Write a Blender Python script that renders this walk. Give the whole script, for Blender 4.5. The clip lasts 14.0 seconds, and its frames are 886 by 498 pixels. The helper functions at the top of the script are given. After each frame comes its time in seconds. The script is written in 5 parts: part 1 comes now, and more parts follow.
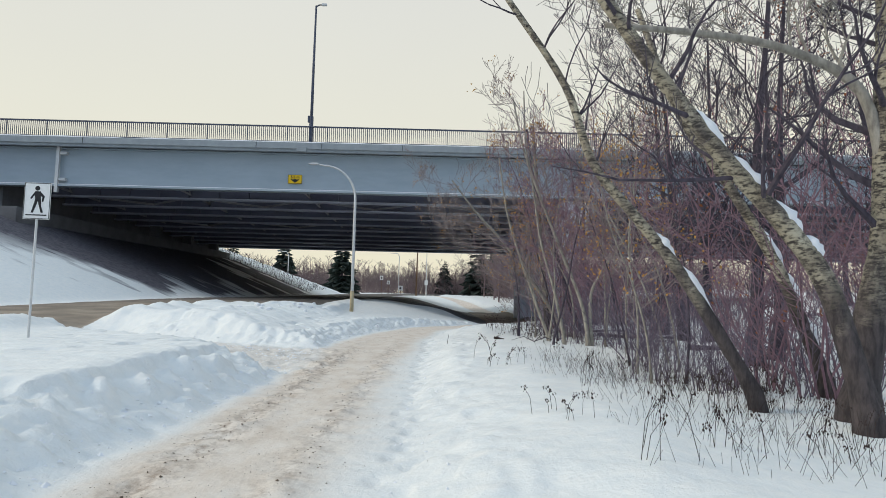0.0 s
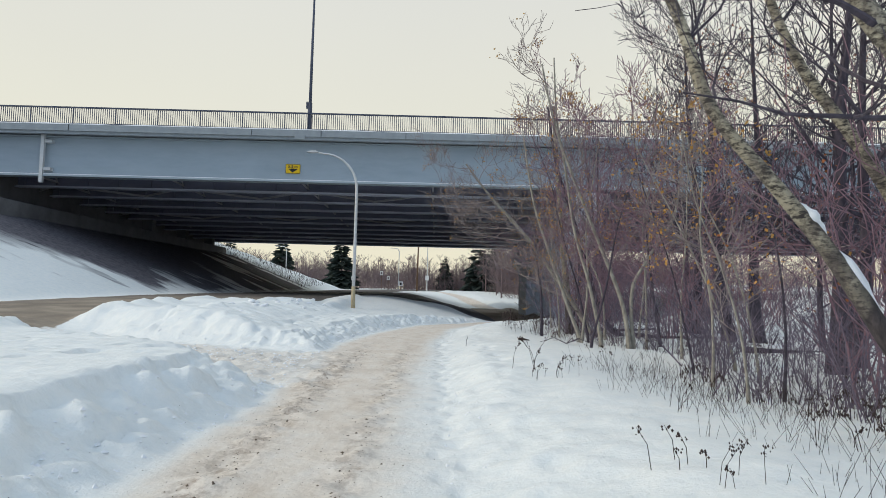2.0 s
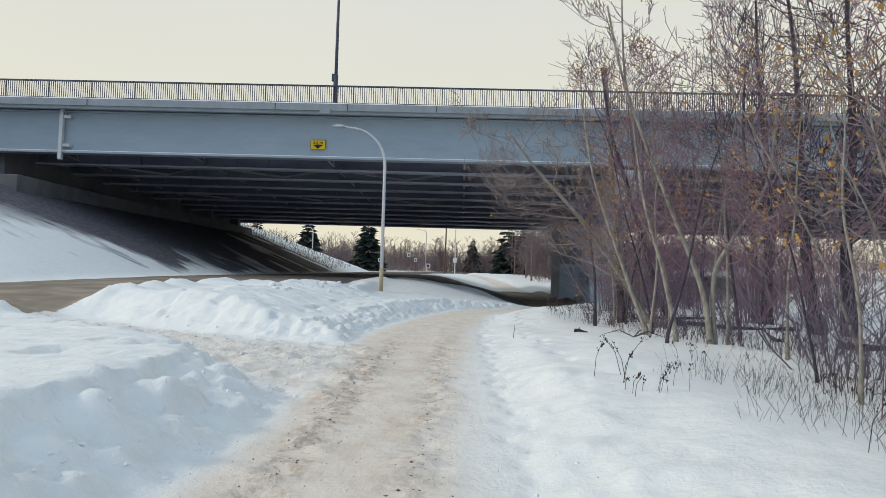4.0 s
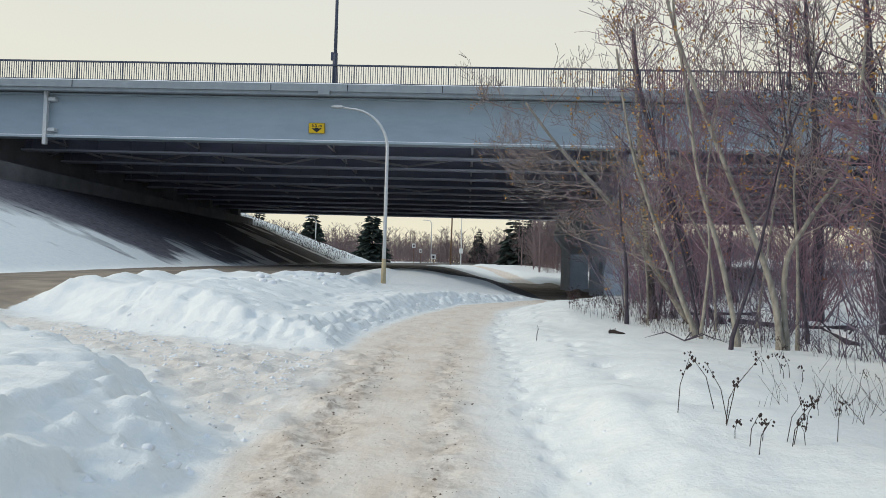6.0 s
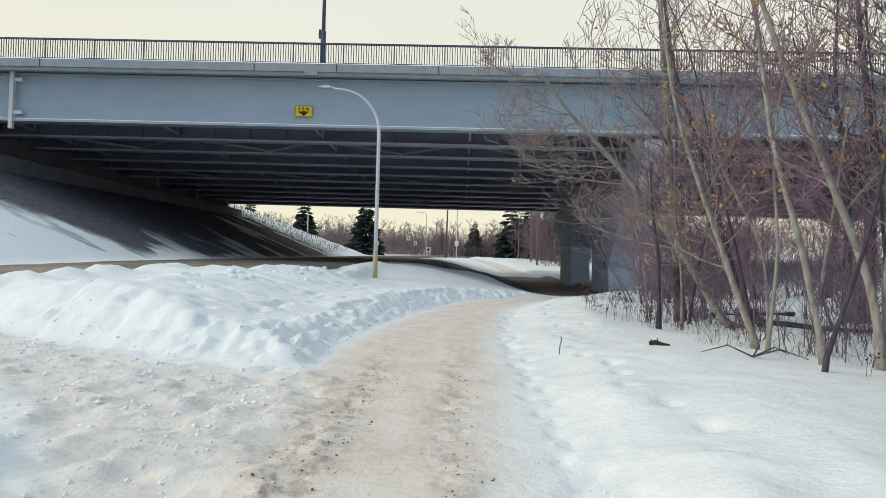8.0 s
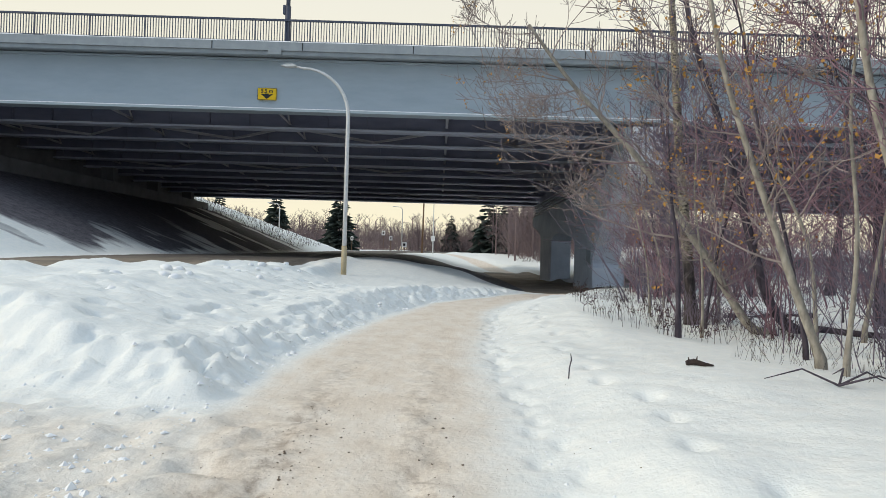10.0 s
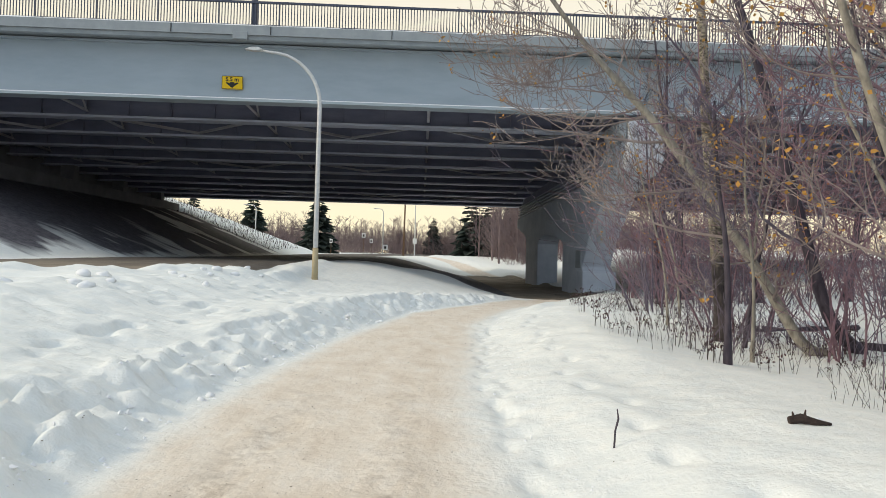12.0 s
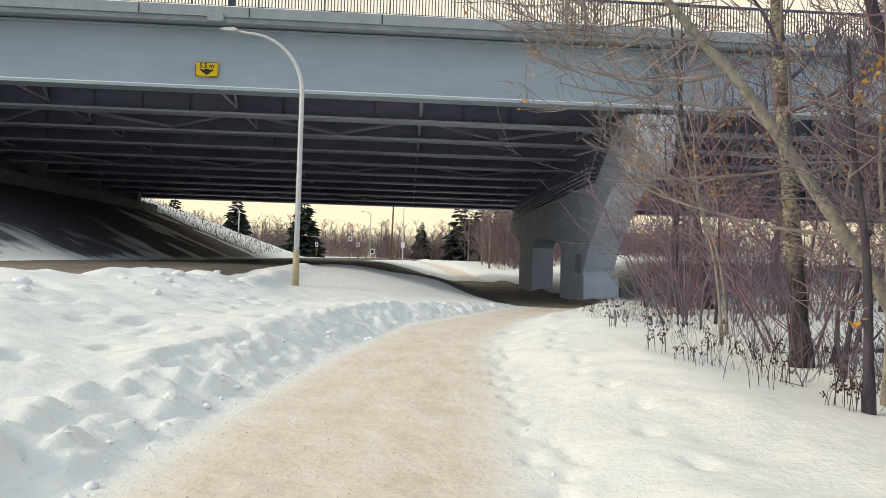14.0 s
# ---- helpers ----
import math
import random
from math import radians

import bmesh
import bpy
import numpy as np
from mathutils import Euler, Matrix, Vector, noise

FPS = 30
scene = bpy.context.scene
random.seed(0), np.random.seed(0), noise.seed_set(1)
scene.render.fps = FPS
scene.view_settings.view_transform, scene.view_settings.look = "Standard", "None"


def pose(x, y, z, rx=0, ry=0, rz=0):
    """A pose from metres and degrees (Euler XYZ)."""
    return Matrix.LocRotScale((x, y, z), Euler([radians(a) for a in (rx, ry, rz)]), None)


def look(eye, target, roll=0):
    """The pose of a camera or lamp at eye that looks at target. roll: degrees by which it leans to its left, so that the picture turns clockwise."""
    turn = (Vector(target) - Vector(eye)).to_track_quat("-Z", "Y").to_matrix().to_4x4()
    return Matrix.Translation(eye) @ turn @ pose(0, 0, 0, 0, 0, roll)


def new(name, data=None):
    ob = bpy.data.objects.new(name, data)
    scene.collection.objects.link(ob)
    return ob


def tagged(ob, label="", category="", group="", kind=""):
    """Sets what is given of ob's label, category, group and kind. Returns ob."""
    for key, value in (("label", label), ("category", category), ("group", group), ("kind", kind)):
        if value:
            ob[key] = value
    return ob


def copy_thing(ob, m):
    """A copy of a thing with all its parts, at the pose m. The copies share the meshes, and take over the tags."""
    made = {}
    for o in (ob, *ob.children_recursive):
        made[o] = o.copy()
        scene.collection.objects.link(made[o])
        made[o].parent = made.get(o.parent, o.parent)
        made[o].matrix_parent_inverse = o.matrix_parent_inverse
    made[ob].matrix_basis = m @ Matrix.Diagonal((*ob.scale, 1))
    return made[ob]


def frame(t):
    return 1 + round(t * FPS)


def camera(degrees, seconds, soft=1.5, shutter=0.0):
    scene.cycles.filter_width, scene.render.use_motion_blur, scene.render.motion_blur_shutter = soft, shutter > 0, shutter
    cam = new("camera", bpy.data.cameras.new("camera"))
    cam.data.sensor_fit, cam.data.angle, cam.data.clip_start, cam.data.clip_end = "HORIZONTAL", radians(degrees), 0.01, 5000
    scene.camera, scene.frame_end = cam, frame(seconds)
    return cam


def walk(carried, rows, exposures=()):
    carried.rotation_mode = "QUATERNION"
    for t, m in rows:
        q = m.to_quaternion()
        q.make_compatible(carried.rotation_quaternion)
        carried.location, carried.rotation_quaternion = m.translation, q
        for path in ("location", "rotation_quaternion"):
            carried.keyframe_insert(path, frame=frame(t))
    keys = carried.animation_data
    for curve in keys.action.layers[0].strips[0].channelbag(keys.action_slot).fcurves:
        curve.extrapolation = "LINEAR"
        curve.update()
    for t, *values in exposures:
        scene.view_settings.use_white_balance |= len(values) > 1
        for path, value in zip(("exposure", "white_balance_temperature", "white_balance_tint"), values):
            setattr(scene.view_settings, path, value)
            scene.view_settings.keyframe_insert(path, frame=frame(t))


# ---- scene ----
cam = camera(69.1, 14.0, soft=0.7)
METRES, EYE, TILT, LEAN, TURN = 16.3, 1.35, -0.8, 0.0, -0.4
ROWS = [
    (0.0, 0.0, 0.0, 0.0, -0.12, 5.25, -1.35),
    (0.5, -0.0092, 0.034, 0.0012, -0.19, 5.16, -1.52),
    (1.0, -0.0145, 0.068, 0.0008, -0.24, 5.0, -1.4),
    (1.5, -0.0228, 0.1021, 0.0017, -0.33, 4.97, -1.38),
    (2.0, -0.0295, 0.1326, 0.0017, -0.27, 4.87, -1.32),
    (2.5, -0.0319, 0.167, 0.0031, 0.09, 4.64, -1.33),
    (3.0, -0.0393, 0.2003, 0.0032, 0.88, 4.12, -1.52),
    (5.5, -0.0614, 0.3668, 0.0077, 2.49, 2.58, -1.63),
    (6.0, -0.0619, 0.4031, 0.0065, 2.5, 2.44, -1.63),
    (6.5, -0.0668, 0.4374, 0.007, 2.51, 2.23, -1.81),
    (7.0, -0.0687, 0.4735, 0.0068, 2.49, 2.06, -1.75),
    (7.5, -0.0701, 0.5109, 0.0094, 2.33, 1.94, -1.77),
    (8.0, -0.072, 0.5478, 0.0102, 2.04, 1.81, -1.64),
    (10.5, -0.0728, 0.73, 0.0111, -0.51, 1.46, -1.54),
    (11.0, -0.0698, 0.7665, 0.0123, -0.88, 1.5, -1.49),
    (11.5, -0.0716, 0.8034, 0.0135, -1.28, 1.55, -1.58),
    (12.0, -0.0704, 0.8435, 0.0128, -1.63, 1.78, -1.48),
    (12.5, -0.0781, 0.8815, 0.0139, -1.89, 1.9, -1.7),
    (13.0, -0.0782, 0.9187, 0.0117, -2.09, 2.12, -1.51),
    (13.5, -0.0817, 0.9555, 0.013, -2.41, 2.2, -1.67),
    (14.0, -0.0837, 0.9917, 0.0137, -2.8, 2.22, -1.67),
]
walk(cam, [(t, pose(0, 0, EYE, TILT, LEAN, TURN) @ pose(METRES * x, METRES * y, METRES * z, 90 + pitch, roll, yaw)) for t, x, y, z, yaw, pitch, roll in ROWS],
     exposures=[(0.0, 0.02, 6250, 9), (3.0, 0.0, 6250, 9), (5.5, -0.04, 6250, 9), (6.5, 0.1, 6300, 8), (8.0, 0.13, 6350, 8), (11.0, 0.24, 6750, 9), (14.0, 0.34, 7250, 10)])

# ---- world, sun ----
world = bpy.data.worlds.new("sky")
scene.world = world
world.use_nodes = True
wt = world.node_tree
wt.nodes.clear()


def wnode(kind, **props):
    n = wt.nodes.new(kind)
    for k, v in props.items():
        setattr(n, k, v)
    return n


SUN_EL, SUN_AZ = 29.0, 258.0      # degrees; azimuth clockwise from +y
w_sky = wnode("ShaderNodeTexSky", sky_type="NISHITA", sun_disc=False, sun_elevation=radians(SUN_EL), sun_rotation=radians(SUN_AZ))
w_co = wnode("ShaderNodeTexCoord")
w_sep = wnode("ShaderNodeSeparateXYZ")
w_ramp = wnode("ShaderNodeValToRGB")
w_noise = wnode("ShaderNodeTexNoise")
w_mix = wnode("ShaderNodeMix", data_type="RGBA", blend_type="MIX")
w_cl = wnode("ShaderNodeMix", data_type="RGBA", blend_type="MULTIPLY")
w_bg1 = wnode("ShaderNodeBackground")
w_bg2 = wnode("ShaderNodeBackground")
w_add = wnode("ShaderNodeAddShader")
w_out = wnode("ShaderNodeOutputWorld")
wt.links.new(w_co.outputs["Generated"], w_sep.inputs[0])
wt.links.new(w_sep.outputs[2], w_ramp.inputs[0])
el = w_ramp.color_ramp.elements
el[0].position, el[0].color = 0.0, (0.93, 0.83, 0.60, 1)
el[1].position, el[1].color = 1.0, (0.58, 0.71, 0.84, 1)
for pos, col in ((0.06, (0.95, 0.87, 0.65, 1)), (0.25, (0.90, 0.86, 0.71, 1)), (0.45, (0.84, 0.82, 0.74, 1)), (0.7, (0.68, 0.76, 0.82, 1))):
    e = el.new(pos)
    e.color = col
wt.links.new(w_co.outputs["Generated"], w_noise.inputs["Vector"])
w_noise.inputs["Scale"].default_value = 2.2
w_noise.inputs["Detail"].default_value = 3.0
w_cr = wnode("ShaderNodeValToRGB")
w_cr.color_ramp.elements[0].color = (0.93, 0.93, 0.94, 1)
w_cr.color_ramp.elements[1].color = (1.0, 1.0, 1.0, 1)
wt.links.new(w_noise.outputs[0], w_cr.inputs[0])
w_cl.inputs["Factor"].default_value = 1.0
w_side = wnode("ShaderNodeMapRange", interpolation_type="SMOOTHSTEP")
for key, val in (("From Min", 0.25), ("From Max", -0.65), ("To Min", 0.0), ("To Max", 0.9)):
    w_side.inputs[key].default_value = val
wt.links.new(w_sep.outputs[1], w_side.inputs["Value"])
wt.links.new(w_side.outputs[0], w_mix.inputs["Factor"])
wt.links.new(w_ramp.outputs[0], w_mix.inputs["A"])
w_mix.inputs["B"].default_value = (0.55, 0.69, 0.88, 1)     # cold cloud away from the light
wt.links.new(w_mix.outputs["Result"], w_cl.inputs["A"])
wt.links.new(w_cr.outputs[0], w_cl.inputs["B"])
wt.links.new(w_cl.outputs["Result"], w_bg1.inputs[0])
w_bg1.inputs[1].default_value = 0.91
wt.links.new(w_sky.outputs[0], w_bg2.inputs[0])
w_bg2.inputs[1].default_value = 0.006
wt.links.new(w_bg1.outputs[0], w_add.inputs[0])
wt.links.new(w_bg2.outputs[0], w_add.inputs[1])
wt.links.new(w_add.outputs[0], w_out.inputs[0])

sun_data = bpy.data.lights.new("sun", "SUN")
sun_data.energy, sun_data.angle, sun_data.color = 1.55, radians(9), (1.0, 0.86, 0.66)
sun = new("sun", sun_data)
_az, _el = radians(SUN_AZ), radians(SUN_EL)
sun_from = Vector((math.sin(_az) * math.cos(_el), math.cos(_az) * math.cos(_el), math.sin(_el))) * 60
sun.matrix_world = look(sun_from, (0, 0, 0))


# ---- materials ----
class Nodes:
    def __init__(self, name, rough=0.8, metal=0.0, spec=0.3):
        self.m = bpy.data.materials.new(name)
        self.m.use_nodes = True
        self.t = self.m.node_tree
        self.b = self.t.nodes["Principled BSDF"]
        self.b.inputs["Roughness"].default_value = rough
        self.b.inputs["Metallic"].default_value = metal
        self.b.inputs["Specular IOR Level"].default_value = spec

    def n(self, kind, **props):
        node = self.t.nodes.new(kind)
        for k, v in props.items():
            setattr(node, k, v)
        return node

    def l(self, a, b):
        self.t.links.new(a, b)

    def coord(self, scale=(1, 1, 1)):
        co, mp = self.n("ShaderNodeTexCoord"), self.n("ShaderNodeMapping")
        mp.inputs["Scale"].default_value = scale
        self.l(co.outputs["Object"], mp.inputs["Vector"])
        return mp.outputs[0]

    def noise(self, scale, detail=4.0, stretch=(1, 1, 1), rough=0.6):
        t = self.n("ShaderNodeTexNoise")
        t.inputs["Scale"].default_value, t.inputs["Detail"].default_value, t.inputs["Roughness"].default_value = scale, detail, rough
        self.l(self.coord(stretch), t.inputs["Vector"])
        return t.outputs[0]

    def ramp(self, fac, stops):
        r = self.n("ShaderNodeValToRGB")
        e = r.color_ramp.elements
        e[0].position, e[0].color = stops[0][0], (*stops[0][1], 1)
        e[1].position, e[1].color = stops[-1][0], (*stops[-1][1], 1)
        for p, c in stops[1:-1]:
            e.new(p).color = (*c, 1)
        self.l(fac, r.inputs[0])
        return r.outputs[0]

    def mix(self, fac, a, b, blend="MIX"):
        m = self.n("ShaderNodeMix", data_type="RGBA", blend_type=blend)
        for key, v in (("Factor", fac), ("A", a), ("B", b)):
            if isinstance(v, (int, float)):
                m.inputs[key].default_value = v
            elif isinstance(v, tuple):
                m.inputs[key].default_value = (*v, 1)
            else:
                self.l(v, m.inputs[key])
        return m.outputs["Result"]

    def math(self, op, a, b):
        m = self.n("ShaderNodeMath", operation=op, use_clamp=True)
        for i, v in enumerate((a, b)):
            if isinstance(v, (int, float)):
                m.inputs[i].default_value = v
            else:
                self.l(v, m.inputs[i])
        return m.outputs[0]

    def attr(self, name):
        a = self.n("ShaderNodeAttribute")
        a.attribute_name = name
        return a.outputs["Fac"]

    def color(self, c):
        if isinstance(c, tuple):
            self.b.inputs["Base Color"].default_value = (*c, 1)
        else:
            self.l(c, self.b.inputs["Base Color"])

    def bump(self, height, strength=0.3, dist=0.02):
        b = self.n("ShaderNodeBump")
        b.inputs["Strength"].default_value, b.inputs["Distance"].default_value = strength, dist
        self.l(height, b.inputs["Height"])
        self.l(b.outputs[0], self.b.inputs["Normal"])


def simple(name, dark, light, scale=6.0, rough=0.75, metal=0.0, bump=0.15, stretch=(1, 1, 1), spec=0.3):
    k = Nodes(name, rough, metal, spec)
    f = k.noise(scale, 6.0, stretch)
    g = k.noise(scale * 0.13, 3.0, stretch)
    c = k.mix(k.math("MULTIPLY", g, 0.6), k.ramp(f, ((0.3, dark), (0.7, light))), dark)
    k.color(c)
    k.bump(f, bump, 0.01)
    return k.m


def terrain_material(name):
    """Snow, packed and sanded snow (attribute packed), bare soil plus painted shade on the slope (bare) and wet asphalt
    (tar) on one surface.
    """
    k = Nodes(name, 0.75, 0.0, 0.25)
    fine, mid, big = k.noise(38.0, 4.0), k.noise(5.0, 5.0), k.noise(0.6, 3.0)
    snow = k.ramp(mid, ((0.3, (0.77, 0.80, 0.79)), (0.7, (0.86, 0.87, 0.84))))
    grit = k.noise(22.0, 8.0, (1.0, 0.55, 1.0), 0.75)
    tan = k.ramp(k.noise(2.6, 6.0, (1.0, 0.5, 1.0), 0.7), ((0.25, (0.82, 0.77, 0.70)), (0.5, (0.75, 0.67, 0.575)), (0.75, (0.63, 0.53, 0.43))))
    tan = k.mix(k.ramp(grit, ((0.60, (0, 0, 0)), (0.72, (1, 1, 1)))), tan, (0.30, 0.22, 0.16))
    edge = k.math("ADD", k.attr("packed"), k.math("MULTIPLY", k.math("SUBTRACT", mid, 0.5), 0.7))
    edge = k.math("MULTIPLY", edge, k.math("ADD", k.attr("packed"), 0.35))
    rut = k.math("MULTIPLY", k.attr("rut"), k.ramp(k.noise(7.0, 7.0, (1.0, 0.8, 1.0), 0.75), ((0.45, (0, 0, 0)), (0.62, (1, 1, 1)))))
    tan = k.mix(k.math("MULTIPLY", rut, 0.8), tan, (0.33, 0.255, 0.195))
    col = k.mix(edge, snow, tan)
    soil = k.ramp(k.noise(3.0, 8.0, (1, 1, 1), 0.7), ((0.3, (0.055, 0.053, 0.066)), (0.7, (0.185, 0.178, 0.20))))
    bedge = k.ramp(k.math("ADD", k.attr("bare"), k.math("SUBTRACT", k.noise(1.1, 6.0, (0.35, 1.6, 1.0)), 0.5)), ((0.30, (0, 0, 0)), (0.72, (1, 1, 1))))
    col = k.mix(bedge, col, soil)
    tar = k.ramp(k.noise(2.2, 7.0, (1.0, 0.25, 1.0)), ((0.3, (0.07, 0.066, 0.064)), (0.75, (0.17, 0.15, 0.13))))
    sanded = k.ramp(big, ((0.4, (0.22, 0.18, 0.14)), (0.65, (0.36, 0.30, 0.23))))
    tar = k.mix(k.attr("sand"), tar, sanded)
    tedge = k.ramp(k.math("ADD", k.attr("tar"), k.math("MULTIPLY", k.math("SUBTRACT", mid, 0.5), 0.5)), ((0.40, (0, 0, 0)), (0.6, (1, 1, 1))))
    k.color(k.mix(tedge, col, tar))
    clod = k.noise(13.0, 5.0, (1, 1, 1), 0.7)
    h = k.math("ADD", k.math("MULTIPLY", fine, 0.09), k.math("ADD", k.math("MULTIPLY", mid, 0.45), k.math("MULTIPLY", clod, 0.32)))
    k.bump(h, 0.6, 0.075)
    return k.m


M_TERRAIN = terrain_material("snow_ground")
M_SNOW = simple("loose_snow", (0.78, 0.80, 0.83), (0.88, 0.88, 0.87), 9.0, 0.7, bump=0.3)
M_STEEL = simple("painted_steel", (0.31, 0.37, 0.415), (0.39, 0.45, 0.50), 1.5, 0.55, 0.0, 0.05, (0.3, 1, 1), 0.4)
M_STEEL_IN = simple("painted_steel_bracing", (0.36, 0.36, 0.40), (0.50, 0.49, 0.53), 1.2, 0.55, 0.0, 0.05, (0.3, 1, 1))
# Inner bridge steel: one tone painted as in shade, one as catching light.
M_STEEL_SHADE = simple("shaded_steel", (0.125, 0.135, 0.20), (0.25, 0.26, 0.35), 1.2, 0.65, 0.0, 0.05, (0.3, 1, 1))
M_STEEL_LIT = simple("lit_steel", (0.38, 0.41, 0.50), (0.54, 0.56, 0.65), 1.6, 0.5, 0.0, 0.05, (0.3, 1, 1), 0.4)
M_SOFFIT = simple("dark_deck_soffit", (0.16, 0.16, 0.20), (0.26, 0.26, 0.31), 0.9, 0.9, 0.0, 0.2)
M_RAIL = simple("railing_paint", (0.05, 0.06, 0.09), (0.09, 0.10, 0.14), 4.0, 0.5)
M_DECK = simple("deck_concrete", (0.25, 0.28, 0.30), (0.36, 0.39, 0.41), 1.6, 0.85, 0.0, 0.2)
M_CONC = simple("pier_concrete", (0.46, 0.50, 0.56), (0.66, 0.69, 0.74), 0.9, 0.85, 0.0, 0.2)
M_ABUT = simple("dark_concrete", (0.13, 0.13, 0.135), (0.23, 0.23, 0.235), 0.8, 0.9, 0.0, 0.2)
M_GALV = simple("galvanised_steel", (0.52, 0.53, 0.53), (0.68, 0.68, 0.67), 8.0, 0.5, 0.25, 0.05)
M_POLE_BASE = simple("weathered_pole_base", (0.38, 0.31, 0.19), (0.52, 0.45, 0.30), 5.0, 0.75)
M_WOODPOLE = simple("wooden_pole", (0.13, 0.08, 0.05), (0.25, 0.16, 0.10), 6.0, 0.85, stretch=(1, 1, 0.1))
M_WHITE = simple("sign_white", (0.72, 0.72, 0.70), (0.82, 0.82, 0.80), 12.0, 0.4)
M_BLACK = simple("sign_black", (0.012, 0.012, 0.014), (0.03, 0.03, 0.03), 12.0, 0.5)
M_YELLOW = simple("sign_yellow", (0.72, 0.46, 0.005), (0.85, 0.55, 0.01), 12.0, 0.4)
M_GREEN = simple("green_metal", (0.02, 0.16, 0.09), (0.04, 0.24, 0.13), 5.0, 0.5)
M_BARK = simple("brown_bark", (0.035, 0.03, 0.042), (0.125, 0.105, 0.128), 14.0, 0.9, 0.0, 0.6, (1, 1, 0.25))
M_PALEBARK = simple("pale_bark", (0.16, 0.146, 0.128), (0.50, 0.465, 0.39), 14.0, 0.85, 0.0, 0.4, (1, 1, 0.4))
M_TWIG = simple("red_brown_twigs", (0.13, 0.074, 0.096), (0.37, 0.24, 0.275), 3.0, 0.85)
M_TWIG_GREY = simple("grey_brown_twigs", (0.075, 0.063, 0.09), (0.27, 0.225, 0.275), 3.0, 0.85)
M_PALETWIG = simple("pale_twigs", (0.15, 0.12, 0.115), (0.44, 0.37, 0.345), 3.0, 0.85)
M_GRIT = simple("road_grit", (0.10, 0.075, 0.055), (0.26, 0.20, 0.15), 30.0, 0.9)
M_WEED = simple("dry_weed", (0.025, 0.018, 0.018), (0.085, 0.06, 0.05), 20.0, 0.9)
M_WITHER = simple("withered_leaf", (0.05, 0.028, 0.032), (0.13, 0.075, 0.075), 20.0, 0.9)
M_DRYLEAF = simple("dry_yellow_leaf", (0.40, 0.20, 0.05), (0.60, 0.36, 0.10), 15.0, 0.7)
M_RUSTLEAF = simple("dry_rust_leaf", (0.22, 0.07, 0.025), (0.36, 0.14, 0.05), 15.0, 0.7)
M_NEEDLE = simple("spruce_needles", (0.028, 0.042, 0.038), (0.07, 0.09, 0.075), 6.0, 0.9)
M_FARWOOD = simple("far_bare_wood", (0.13, 0.098, 0.105), (0.30, 0.225, 0.215), 0.6, 0.95)


def birch_material():
    k = Nodes("birch_bark", 0.75)
    marks = k.mix(0.45, k.noise(7.0, 6.0, (1.0, 1.0, 2.6), 0.8), k.noise(22.0, 4.0, (0.6, 0.6, 1.6), 0.7))
    grey = k.noise(3.3, 5.0, (1, 1, 0.5), 0.7)
    patch = k.noise(2.2, 4.0)
    white = k.ramp(patch, ((0.3, (0.27, 0.23, 0.16)), (0.65, (0.46, 0.42, 0.32))))
    c = k.mix(k.ramp(marks, ((0.47, (0, 0, 0)), (0.56, (1, 1, 1)))), white, (0.045, 0.038, 0.034))
    c = k.mix(k.ramp(grey, ((0.48, (0, 0, 0)), (0.6, (1, 1, 1)))), c, k.ramp(marks, ((0.4, (0.22, 0.19, 0.155)), (0.55, (0.06, 0.05, 0.045)))))
    co, sp = k.n("ShaderNodeTexCoord"), k.n("ShaderNodeSeparateXYZ")
    k.l(co.outputs["Object"], sp.inputs[0])
    old = k.math("ADD", k.math("MULTIPLY", sp.outputs[2], 0.38), k.math("MULTIPLY", k.math("SUBTRACT", patch, 0.5), 0.9))
    c = k.mix(k.ramp(old, ((0.42, (1, 1, 1)), (0.72, (0, 0, 0)))), c, k.ramp(k.noise(16.0, 6.0, (1, 1, 0.3)), ((0.35, (0.028, 0.024, 0.026)), (0.7, (0.10, 0.083, 0.082)))))
    k.color(c)
    k.bump(k.math("ADD", k.math("MULTIPLY", marks, 0.6), k.math("MULTIPLY", k.noise(30.0, 5.0, (1, 1, 0.4), 0.7), 0.5)), 0.8, 0.03)
    return k.m


M_BIRCH = birch_material()


